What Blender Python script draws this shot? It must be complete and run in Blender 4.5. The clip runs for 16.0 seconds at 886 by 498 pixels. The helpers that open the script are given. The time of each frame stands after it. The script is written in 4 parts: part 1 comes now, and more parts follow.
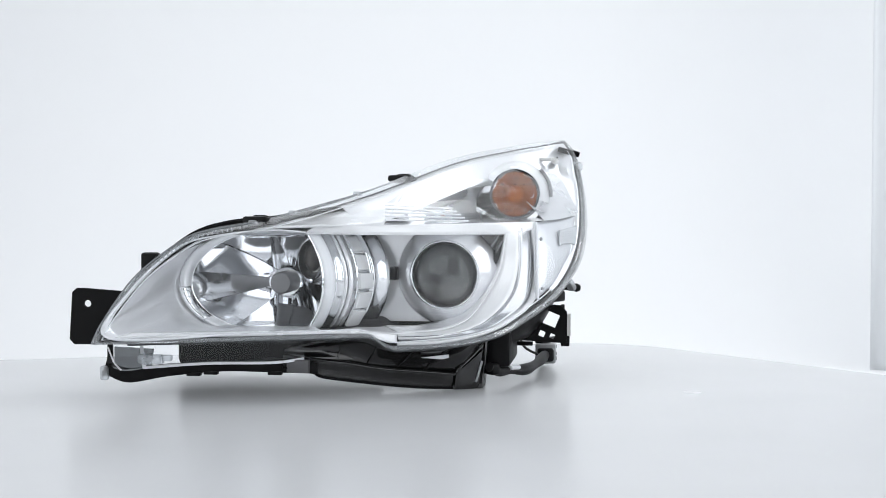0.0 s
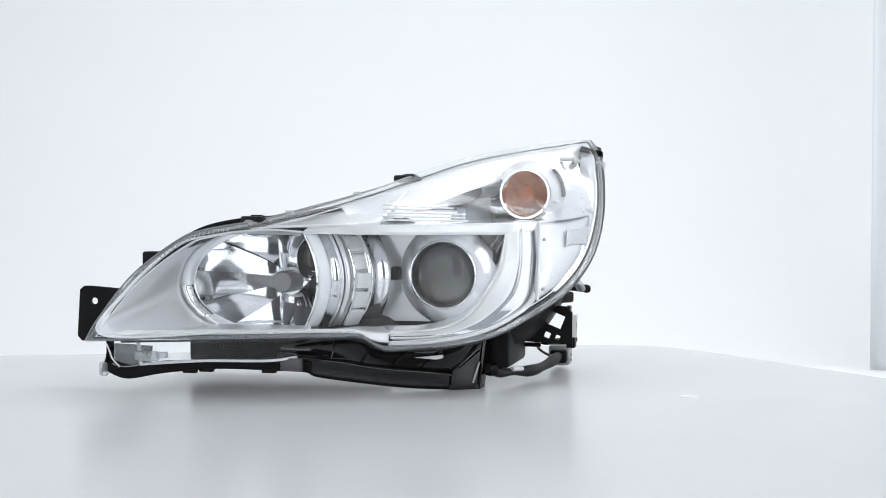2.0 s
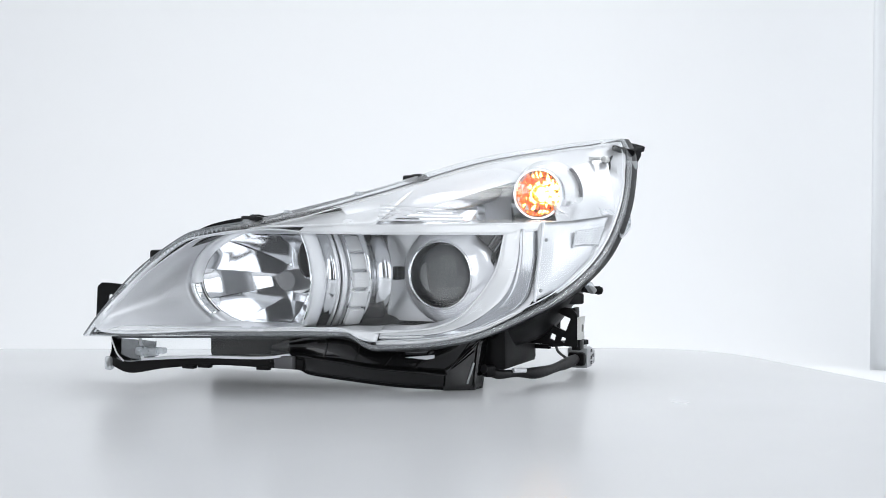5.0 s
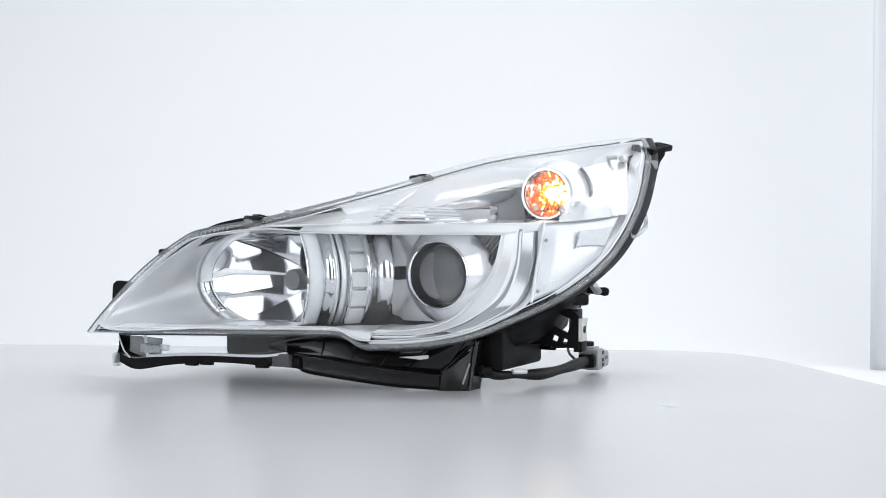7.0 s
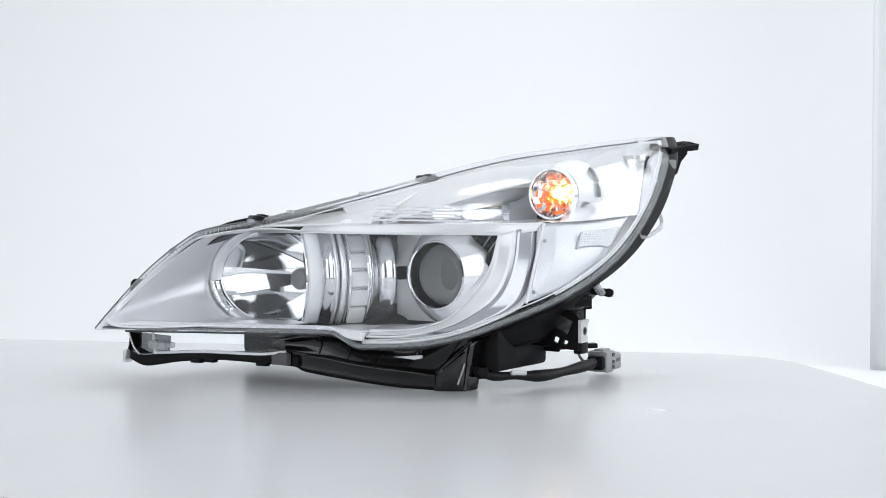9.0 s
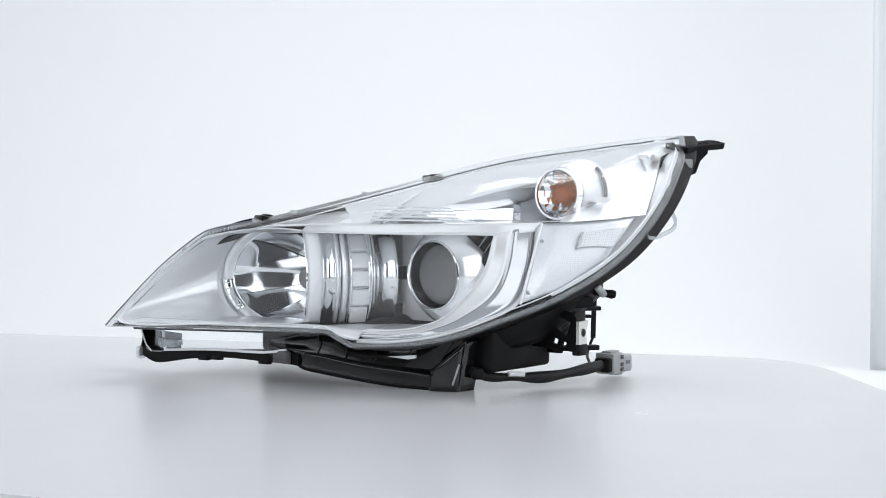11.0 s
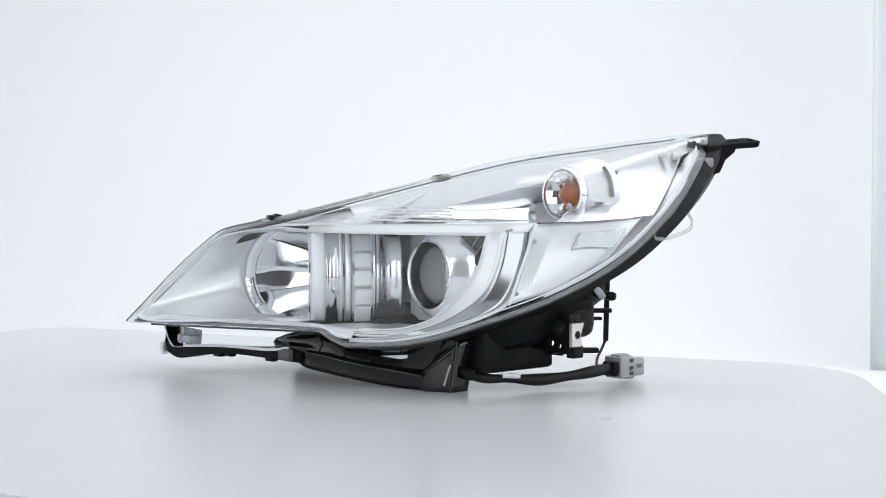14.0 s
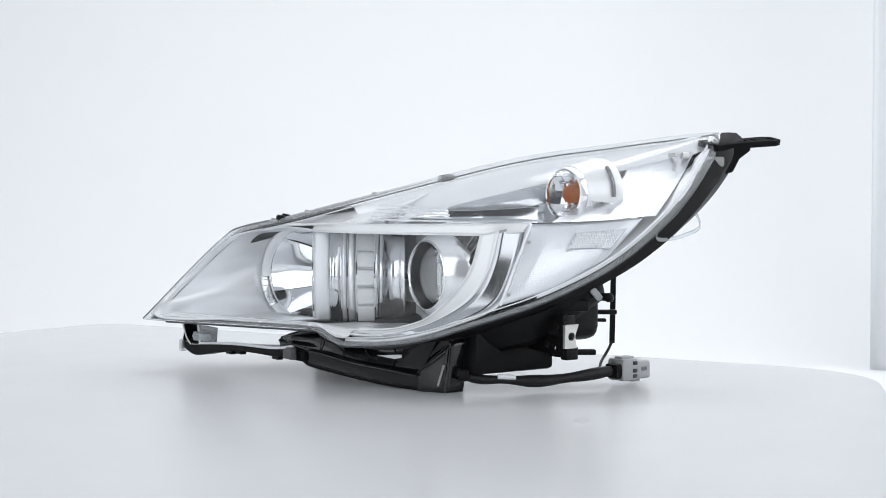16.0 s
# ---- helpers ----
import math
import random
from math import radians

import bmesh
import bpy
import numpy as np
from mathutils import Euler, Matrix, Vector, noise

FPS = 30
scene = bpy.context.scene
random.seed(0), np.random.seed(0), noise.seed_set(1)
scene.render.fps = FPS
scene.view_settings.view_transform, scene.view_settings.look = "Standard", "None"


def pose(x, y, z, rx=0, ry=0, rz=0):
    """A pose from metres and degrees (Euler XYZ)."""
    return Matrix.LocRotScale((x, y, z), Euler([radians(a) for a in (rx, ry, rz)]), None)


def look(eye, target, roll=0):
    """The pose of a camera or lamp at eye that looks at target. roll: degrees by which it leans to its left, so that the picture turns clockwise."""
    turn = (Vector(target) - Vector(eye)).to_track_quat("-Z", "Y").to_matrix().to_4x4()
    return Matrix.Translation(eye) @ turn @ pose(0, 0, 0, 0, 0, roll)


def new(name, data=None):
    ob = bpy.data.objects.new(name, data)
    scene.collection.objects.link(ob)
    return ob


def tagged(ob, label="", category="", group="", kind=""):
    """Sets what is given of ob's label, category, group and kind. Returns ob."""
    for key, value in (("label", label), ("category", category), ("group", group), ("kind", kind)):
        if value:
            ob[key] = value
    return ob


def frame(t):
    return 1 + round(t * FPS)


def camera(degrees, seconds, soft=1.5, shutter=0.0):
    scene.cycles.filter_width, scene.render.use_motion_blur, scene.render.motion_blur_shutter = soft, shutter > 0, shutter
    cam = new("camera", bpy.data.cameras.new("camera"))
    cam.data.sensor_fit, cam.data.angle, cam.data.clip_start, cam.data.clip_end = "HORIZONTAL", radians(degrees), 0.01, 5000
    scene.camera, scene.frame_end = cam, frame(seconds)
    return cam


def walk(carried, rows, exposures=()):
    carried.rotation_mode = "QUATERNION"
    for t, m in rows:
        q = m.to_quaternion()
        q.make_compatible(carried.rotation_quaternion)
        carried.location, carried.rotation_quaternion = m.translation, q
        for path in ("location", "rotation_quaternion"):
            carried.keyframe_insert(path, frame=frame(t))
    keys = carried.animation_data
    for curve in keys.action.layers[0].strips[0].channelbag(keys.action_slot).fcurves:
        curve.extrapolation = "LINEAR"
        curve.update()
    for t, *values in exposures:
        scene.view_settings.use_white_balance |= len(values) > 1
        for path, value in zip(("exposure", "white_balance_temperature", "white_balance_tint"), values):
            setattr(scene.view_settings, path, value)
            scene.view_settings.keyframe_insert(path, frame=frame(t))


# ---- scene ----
# ------------------------------------------------------------------ camera
EYE = Vector((0.0, -1.25, 0.1663))
cam = camera(34.83, 16.0, soft=0.9)
CAM_POSE = look(EYE, EYE + Vector((0.01406, 0.99925, -0.03612)))
walk(cam, [(0.0, CAM_POSE), (16.0, CAM_POSE)])

# ------------------------------------------------------------------ world, lights, exposure
scene.view_settings.exposure = -0.09
world = bpy.data.worlds.new("studio_world")
scene.world = world
world.use_nodes = True
world.node_tree.nodes["Background"].inputs[0].default_value = (0.9, 0.95, 1.0, 1)
world.node_tree.nodes["Background"].inputs[1].default_value = 0.15


def fill_lamp(name, eye, target, w, h, watts, color=(1, 1, 1)):
    d = bpy.data.lights.new(name, "AREA")
    d.shape, d.size, d.size_y, d.energy, d.color = "RECTANGLE", w, h, watts, color
    ob = new(name, d)
    ob.matrix_world = look(eye, target)
    return ob


# Assumed area lamps, none in view, sized and placed to light the set.
COOL = (0.956, 0.977, 1.0)
fill_lamp("fill_overhead", (0.35, 0.85, 1.6), (0.20, 0.50, 0.0), 2.4, 0.9, 9.5, COOL)
fill_lamp("fill_side", (1.95, 0.1, 0.9), (0.0, 0.0, 0.15), 1.6, 1.6, 12, COOL)
fill_lamp("fill_flank", (-1.95, -0.2, 0.9), (0.0, -0.1, 0.15), 2.4, 1.7, 7, COOL)
# Front pair added to brighten the chrome inside the headlight.
fill_lamp("fill_front", (1.45, -2.3, 1.05), (0.0, 0.0, 0.2), 2.0, 2.2, 22.0, COOL)
fill_lamp("fill_front_flank", (-1.45, -2.3, 1.05), (0.0, 0.0, 0.2), 2.0, 2.2, 18.0, COOL)
fill_lamp("fill_backdrop", (0.95, 1.02, 2.0), (0.95, 1.75, 0.45), 1.8, 0.4, 18, COOL)


# ------------------------------------------------------------------ materials
def material(name, color, rough=0.5, metal=0.0, grain=0.0, grain_scale=300.0, vary=0.0, vary_scale=12.0, rough_vary=0.0, bump_dist=0.0004, coat=0.0, ior=1.5, spec=0.5):
    m = bpy.data.materials.new(name)
    m.use_nodes = True
    nt = m.node_tree
    b = nt.nodes["Principled BSDF"]
    b.inputs["Base Color"].default_value = (*color, 1)
    b.inputs["Roughness"].default_value = rough
    b.inputs["Metallic"].default_value = metal
    b.inputs["IOR"].default_value = ior
    b.inputs["Coat Weight"].default_value = coat
    b.inputs["Specular IOR Level"].default_value = spec
    tc = nt.nodes.new("ShaderNodeTexCoord")
    if vary > 0 or rough_vary > 0:
        n = nt.nodes.new("ShaderNodeTexNoise")
        n.inputs["Scale"].default_value, n.inputs["Detail"].default_value = vary_scale, 5
        nt.links.new(tc.outputs["Object"], n.inputs["Vector"])
        if vary > 0:
            mx = nt.nodes.new("ShaderNodeMix")
            mx.data_type = "RGBA"
            mx.inputs["A"].default_value = (*[c * (1 - vary) for c in color], 1)
            mx.inputs["B"].default_value = (*[min(1, c * (1 + vary)) for c in color], 1)
            nt.links.new(n.outputs["Fac"], mx.inputs["Factor"])
            nt.links.new(mx.outputs["Result"], b.inputs["Base Color"])
        if rough_vary > 0:
            mr = nt.nodes.new("ShaderNodeMapRange")
            mr.inputs["To Min"].default_value = max(0.0, rough - rough_vary)
            mr.inputs["To Max"].default_value = rough + rough_vary
            nt.links.new(n.outputs["Fac"], mr.inputs["Value"])
            nt.links.new(mr.outputs["Result"], b.inputs["Roughness"])
    if grain > 0:
        g = nt.nodes.new("ShaderNodeTexNoise")
        g.inputs["Scale"].default_value, g.inputs["Detail"].default_value = grain_scale, 3
        nt.links.new(tc.outputs["Object"], g.inputs["Vector"])
        bp = nt.nodes.new("ShaderNodeBump")
        bp.inputs["Strength"].default_value, bp.inputs["Distance"].default_value = grain, bump_dist
        nt.links.new(g.outputs["Fac"], bp.inputs["Height"])
        nt.links.new(bp.outputs["Normal"], b.inputs["Normal"])
    return m


def clear(name, tint=(1, 1, 1), gloss=0.03, gain=0.9, ior=1.5, haze=0.0, wave=0.0, body=(0.85, 0.88, 0.9)):
    """Clear moulded plastic: it lets light straight through and mirrors by Fresnel."""
    m = bpy.data.materials.new(name)
    m.use_nodes = True
    nt = m.node_tree
    nt.nodes.remove(nt.nodes["Principled BSDF"])
    out = nt.nodes["Material Output"]
    tr = nt.nodes.new("ShaderNodeBsdfTransparent")
    tr.inputs[0].default_value = (*tint, 1)
    gl = nt.nodes.new("ShaderNodeBsdfGlossy")
    gl.inputs["Roughness"].default_value = gloss
    f0 = ((ior - 1) / (ior + 1)) ** 2
    lw = nt.nodes.new("ShaderNodeLayerWeight")
    lw.inputs["Blend"].default_value = 0.5
    pw = nt.nodes.new("ShaderNodeMath")
    pw.operation = "POWER"
    pw.inputs[1].default_value = 5.0
    mul = nt.nodes.new("ShaderNodeMath")
    mul.operation, mul.use_clamp = "MULTIPLY_ADD", True
    mul.inputs[1].default_value = gain * (1 - f0)
    mul.inputs[2].default_value = gain * f0
    nt.links.new(lw.outputs["Facing"], pw.inputs[0])
    nt.links.new(pw.outputs[0], mul.inputs[0])
    if wave > 0:
        tc = nt.nodes.new("ShaderNodeTexCoord")
        n = nt.nodes.new("ShaderNodeTexNoise")
        n.inputs["Scale"].default_value = 25
        bp = nt.nodes.new("ShaderNodeBump")
        bp.inputs["Strength"].default_value, bp.inputs["Distance"].default_value = wave, 0.002
        nt.links.new(tc.outputs["Object"], n.inputs["Vector"])
        nt.links.new(n.outputs["Fac"], bp.inputs["Height"])
        nt.links.new(bp.outputs["Normal"], gl.inputs["Normal"])
    mix = nt.nodes.new("ShaderNodeMixShader")
    nt.links.new(mul.outputs[0], mix.inputs[0])
    nt.links.new(tr.outputs[0], mix.inputs[1])
    nt.links.new(gl.outputs[0], mix.inputs[2])
    last = mix
    if haze > 0:
        df = nt.nodes.new("ShaderNodeBsdfDiffuse")
        df.inputs[0].default_value = (*body, 1)
        mh = nt.nodes.new("ShaderNodeMixShader")
        mh.inputs[0].default_value = haze
        nt.links.new(mix.outputs[0], mh.inputs[1])
        nt.links.new(df.outputs[0], mh.inputs[2])
        last = mh
    nt.links.new(last.outputs[0], out.inputs[0])
    return m


def honeycomb(name, color, rough, scale, strength, metal=0.0):
    m = material(name, color, rough, metal)
    nt = m.node_tree
    tc = nt.nodes.new("ShaderNodeTexCoord")
    vo = nt.nodes.new("ShaderNodeTexVoronoi")
    vo.inputs["Scale"].default_value = scale
    vo.inputs["Randomness"].default_value = 0.12
    bp = nt.nodes.new("ShaderNodeBump")
    bp.inputs["Strength"].default_value, bp.inputs["Distance"].default_value = strength, 0.0008
    nt.links.new(tc.outputs["Object"], vo.inputs["Vector"])
    nt.links.new(vo.outputs["Distance"], bp.inputs["Height"])
    nt.links.new(bp.outputs["Normal"], nt.nodes["Principled BSDF"].inputs["Normal"])
    return m


M_BOARD = material("white_board", (0.66, 0.67, 0.68), 0.26, vary=0.015, vary_scale=6, rough_vary=0.03, grain=0.03, grain_scale=900)
M_EDGE = material("board_edge", (0.30, 0.30, 0.26), 0.6, vary=0.15, vary_scale=40, grain=0.2)
M_PAPER = material("white_paper", (0.80, 0.81, 0.82), 0.85, vary=0.012, vary_scale=1.5, grain=0.05, grain_scale=500)
M_CURTAIN = material("white_cloth", (0.78, 0.80, 0.82), 0.9, vary=0.02, vary_scale=3, grain=0.2, grain_scale=800)
M_WALL = material("pale_bounce_wall", (0.75, 0.76, 0.78), 0.9, vary=0.03, vary_scale=2)
M_DARKPANEL = material("dark_panel_paint", (0.03, 0.03, 0.032), 0.9, vary=0.2, vary_scale=2)
M_CHROME = material("chrome", (0.90, 0.91, 0.92), 0.045, 1.0, rough_vary=0.02, vary_scale=30)
M_FLUTED = material("fluted_chrome", (0.84, 0.85, 0.87), 0.07, 1.0)
M_SATIN = material("satin_chrome", (0.88, 0.89, 0.90), 0.26, 0.25, vary=0.02, vary_scale=25, rough_vary=0.04)
M_BRIGHT = material("silver_paint", (0.90, 0.91, 0.93), 0.20, 0.35, vary=0.02, vary_scale=20, rough_vary=0.03)
M_BLACK = material("black_plastic", (0.006, 0.006, 0.0065), 0.40, spec=0.13, vary=0.3, vary_scale=30, grain=0.25, grain_scale=450, rough_vary=0.08)
M_MATT = material("matt_black_plastic", (0.005, 0.005, 0.0055), 0.7, spec=0.05, vary=0.3, vary_scale=30, grain=0.2, grain_scale=450)
M_GLOSSBLACK = material("glossy_black_plastic", (0.007, 0.007, 0.0075), 0.09, spec=0.7, vary=0.3, vary_scale=25, grain=0.35, grain_scale=70, bump_dist=0.0006, rough_vary=0.06)
M_RUBBER = material("black_tape", (0.010, 0.010, 0.011), 0.5, spec=0.3, vary=0.3, vary_scale=80, grain=0.5, grain_scale=350)
M_GREY = material("grey_plastic", (0.36, 0.37, 0.38), 0.45, vary=0.06, vary_scale=60, grain=0.15)
M_PAD = material("dull_pad", (0.10, 0.10, 0.105), 0.5, vary=0.15, vary_scale=50, grain=0.2)
M_SHIELD = material("shield_paint", (0.22, 0.22, 0.23), 0.4, 0.4, vary=0.1, vary_scale=60)
M_FACET = material("facet_silver", (0.52, 0.53, 0.55), 0.15, 1.0, vary=0.03, vary_scale=30)
M_MIRROR = material("trough_mirror", (0.74, 0.75, 0.77), 0.07, 1.0, rough_vary=0.02, vary_scale=25)
M_SHEET = material("sheet_silver", (0.70, 0.71, 0.73), 0.28, 0.85, vary=0.02, vary_scale=25, rough_vary=0.04)
M_SHROUD = material("shroud_silver", (0.90, 0.91, 0.93), 0.16, 0.95, vary=0.02, vary_scale=30)
M_VACUUM = material("vacuum_metal", (0.93, 0.94, 0.96), 0.14, 0.6, vary=0.015, vary_scale=30, rough_vary=0.03)
M_EDGELINE = material("grey_lens_edge", (0.20, 0.21, 0.22), 0.2, vary=0.1, vary_scale=40)
M_SMOKED = clear("smoked_plastic", (0.40, 0.41, 0.42), 0.05, 1.0, 1.5, haze=0.02)
M_SEAL = material("dark_lens_seal", (0.05, 0.053, 0.057), 0.25, vary=0.2, vary_scale=40, spec=0.4)


def ribbed(name, color, rough, metal, scale, strength):
    """Vacuum-metallised plastic with fine level flutes."""
    m = material(name, color, rough, metal, vary=0.015, vary_scale=25)
    nt = m.node_tree
    tc = nt.nodes.new("ShaderNodeTexCoord")
    wv = nt.nodes.new("ShaderNodeTexWave")
    wv.bands_direction = "Z"
    wv.inputs["Scale"].default_value = scale
    bp = nt.nodes.new("ShaderNodeBump")
    bp.inputs["Strength"].default_value, bp.inputs["Distance"].default_value = strength, 0.0006
    nt.links.new(tc.outputs["Object"], wv.inputs["Vector"])
    nt.links.new(wv.outputs["Fac"], bp.inputs["Height"])
    nt.links.new(bp.outputs["Normal"], nt.nodes["Principled BSDF"].inputs["Normal"])
    return m


M_WING = ribbed("fluted_silver", (0.90, 0.91, 0.93), 0.28, 0.5, 110, 0.035)
M_RAMP = ribbed("fine_ribbed_silver", (0.88, 0.89, 0.91), 0.22, 0.5, 240, 0.5)
M_STEEL = material("zinc_steel", (0.62, 0.62, 0.60), 0.35, 0.9, vary=0.1, vary_scale=50)
M_WHITE = material("white_plastic", (0.85, 0.87, 0.9), 0.25, vary=0.02, vary_scale=30)
M_GUIDE = material("milky_light_guide", (0.90, 0.92, 0.95), 0.15, vary=0.01, coat=0.5)
# Lens and rim haze: a pale diffuse veil in place of mirrored white surroundings.
M_LENS = clear("clear_polycarbonate", (0.985, 0.99, 0.995), 0.02, 0.8, 1.45, haze=0.03, wave=0.04)
M_LIP = clear("clear_polycarbonate_rim", (0.97, 0.98, 0.99), 0.04, 0.9, 1.5, haze=0.14)
M_NUB = clear("clear_plastic_clip", (0.9, 0.92, 0.94), 0.06, 1.0, 1.6, haze=0.28)
M_CELL = clear("clear_cell", (0.97, 0.98, 0.99), 0.04, 1.0, 1.6, haze=0.55, body=(0.95, 0.96, 0.97))
M_STRIP = clear("clear_strip_plastic", (0.97, 0.98, 0.99), 0.04, 1.0, 1.5, haze=0.02)
M_AMBER = clear("amber_glass", (1.0, 0.66, 0.28), 0.04, 1.0, 1.5, haze=0.62, body=(0.42, 0.098, 0.014))
M_CHAMBER = material("projector_chamber", (0.065, 0.068, 0.07), 0.30, 0.6, vary=0.2, vary_scale=60)
M_DARKGLASS = material("projector_glass", (0.96, 0.97, 0.97), 0.0, ior=1.5)
M_DARKGLASS.node_tree.nodes["Principled BSDF"].inputs["Transmission Weight"].default_value = 1.0
M_SMOKE = material("dim_glass", (0.06, 0.05, 0.045), 0.1, coat=0.6)
M_MARK = honeycomb("prism_panel", (0.80, 0.82, 0.85), 0.2, 560, 0.3, 0.35)
M_MARKBOLD = honeycomb("retro_reflector", (0.62, 0.64, 0.66), 0.2, 480, 0.8, 0.5)
M_PRINT = material("grey_print", (0.15, 0.15, 0.16), 0.6)


def glowing(name, color, strength):
    m = material(name, color, 0.4)
    b = m.node_tree.nodes["Principled BSDF"]
    b.inputs["Emission Color"].default_value = (*color, 1)
    b.inputs["Emission Strength"].default_value = strength
    return m


M_FILAMENT = glowing("hot_filament", (1.0, 0.66, 0.28), 70.0)


# ------------------------------------------------------------------ mesh helpers
def part(name, bm, mat, parent=None, label="", smooth=True, thick=0.0, bevel=0.0, offset=-1.0, flip=False, crease=38):
    if flip:
        bmesh.ops.reverse_faces(bm, faces=bm.faces[:])
    me = bpy.data.meshes.new(name)
    bm.to_mesh(me)
    bm.free()
    me.materials.append(mat)
    if smooth:
        me.shade_smooth()
        me.set_sharp_from_angle(angle=radians(crease))
    ob = new(name, me)
    if parent:
        ob.parent = parent
    if thick:
        md = ob.modifiers.new("thickness", "SOLIDIFY")
        md.thickness, md.offset = thick, offset
    if bevel:
        md = ob.modifiers.new("edge", "BEVEL")
        md.width, md.segments, md.limit_method, md.angle_limit = bevel, 2, "ANGLE", radians(40)
    if label:
        tagged(ob, label)
    return ob


def lerp(a, b, t):
    return Vector(a) * (1 - t) + Vector(b) * t


def spline(points, n=60):
    """A smooth curve through a few control points, evenly spaced."""
    P = [Vector(p) for p in points]
    P = [2 * P[0] - P[1]] + P + [2 * P[-1] - P[-2]]
    fine = []
    for i in range(1, len(P) - 2):
        a, b, c, d = P[i - 1:i + 3]
        for k in range(24):
            t = k / 24
            fine.append(0.5 * (2 * b + (c - a) * t + (2 * a - 5 * b + 4 * c - d) * t * t + (3 * b - a - 3 * c + d) * t ** 3))
    fine.append(P[-2])
    return even(fine, n)


def even(fine, n):
    L = [0.0]
    for a, b in zip(fine, fine[1:]):
        L.append(L[-1] + (b - a).length)
    out, j = [], 0
    for k in range(n):
        s = L[-1] * k / (n - 1)
        while j < len(L) - 2 and L[j + 1] < s:
            j += 1
        f = (s - L[j]) / max(1e-9, L[j + 1] - L[j])
        out.append(fine[j].lerp(fine[j + 1], min(1, f)))
    return out


def at(curve, t):
    f = max(0.0, min(1.0, t)) * (len(curve) - 1)
    i = min(len(curve) - 2, int(f))
    return curve[i].lerp(curve[i + 1], f - i)


def grid(fn, nu, nv, closed=False):
    bm = bmesh.new()
    rows = [[bm.verts.new(fn(i / nu, j / nv)) for j in range(nv + 1)] for i in range(nu if closed else nu + 1)]
    for i in range(nu):
        a, b = rows[i], rows[(i + 1) % len(rows)]
        for j in range(nv):
            q = [a[j], b[j], b[j + 1], a[j + 1]]
            if (q[0].co - q[3].co).length > 1e-7 or (q[1].co - q[2].co).length > 1e-7:
                bm.faces.new(q)
    bmesh.ops.remove_doubles(bm, verts=bm.verts[:], dist=1e-6)
    bmesh.ops.recalc_face_normals(bm, faces=bm.faces[:])
    return bm


def loft(a, b, nu=60, nv=10, push=(0, 0, 0), power=1.0):
    """A sheet between two curves, pushed out in the middle."""
    push = Vector(push)
    return grid(lambda u, v: at(a, u).lerp(at(b, u), v) + push * (4 * v * (1 - v)) ** power * min(1, 6 * u, 6 * (1 - u)), nu, nv)


def facing(p, d):
    """A frame at p whose z axis points along d and whose y axis points up."""
    z = Vector(d).normalized()
    x = Vector((0, 0, 1)).cross(z).normalized()
    y = z.cross(x)
    m = Matrix((x, y, z)).transposed().to_4x4()
    m.translation = Vector(p)
    return m


def revolve(profile, m, n=48, sx=1.0, sy=1.0, a0=0.0, a1=360.0, flute=0, depth=0.0):
    """Turns (radius, height) pairs round the z axis of the frame m."""
    full = abs(a1 - a0) >= 359.9

    def f(u, v):
        a = radians(a0 + (a1 - a0) * u)
        k = v * (len(profile) - 1)
        i = min(len(profile) - 2, int(k + 1e-9))
        r = profile[i][0] + (profile[i + 1][0] - profile[i][0]) * (k - i)
        h = profile[i][1] + (profile[i + 1][1] - profile[i][1]) * (k - i)
        if flute:
            r += depth * abs(math.sin(a * flute / 2)) * r
        return m @ Vector((r * math.cos(a) * sx, r * math.sin(a) * sy, h))
    return grid(f, n, len(profile) - 1, closed=full)


def prism(outline, m, depth, holes=()):
    """A plate: the outline in the frame's x and y, and its thickness along z."""
    bm = bmesh.new()
    verts = [bm.verts.new(m @ Vector((x, y, 0))) for x, y in outline]
    edges = [bm.edges.new((verts[i], verts[(i + 1) % len(verts)])) for i in range(len(verts))]
    for hx, hy, r, n in holes:
        hv = [bm.verts.new(m @ Vector((hx + r * math.cos(2 * math.pi * k / n + 0.4), hy + r * math.sin(2 * math.pi * k / n + 0.4), 0))) for k in range(n)]
        edges += [bm.edges.new((hv[i], hv[(i + 1) % n])) for i in range(n)]
    bmesh.ops.triangle_fill(bm, use_beauty=True, edges=edges)
    faces = bm.faces[:]
    ext = bmesh.ops.extrude_face_region(bm, geom=faces)
    d = (m.to_3x3() @ Vector((0, 0, depth)))
    bmesh.ops.translate(bm, verts=[v for v in ext["geom"] if isinstance(v, bmesh.types.BMVert)], vec=d)
    bmesh.ops.recalc_face_normals(bm, faces=bm.faces[:])
    return bm


def tube(path, r, n=10, radii=None):
    bm = bmesh.new()
    rings = []
    for i, p in enumerate(path):
        t = (path[min(i + 1, len(path) - 1)] - path[max(i - 1, 0)]).normalized()
        s = t.cross(Vector((0, 0, 1)))
        s = s.normalized() if s.length > 1e-3 else Vector((1, 0, 0))
        w = s.cross(t)
        rr = radii(i / (len(path) - 1)) if radii else r
        rings.append([bm.verts.new(p + rr * (s * math.cos(2 * math.pi * k / n) + w * math.sin(2 * math.pi * k / n))) for k in range(n)])
    for a, b in zip(rings, rings[1:]):
        for k in range(n):
            bm.faces.new((a[k], a[(k + 1) % n], b[(k + 1) % n], b[k]))
    bm.faces.new(rings[0][::-1])
    bm.faces.new(rings[-1])
    bmesh.ops.recalc_face_normals(bm, faces=bm.faces[:])
    return bm


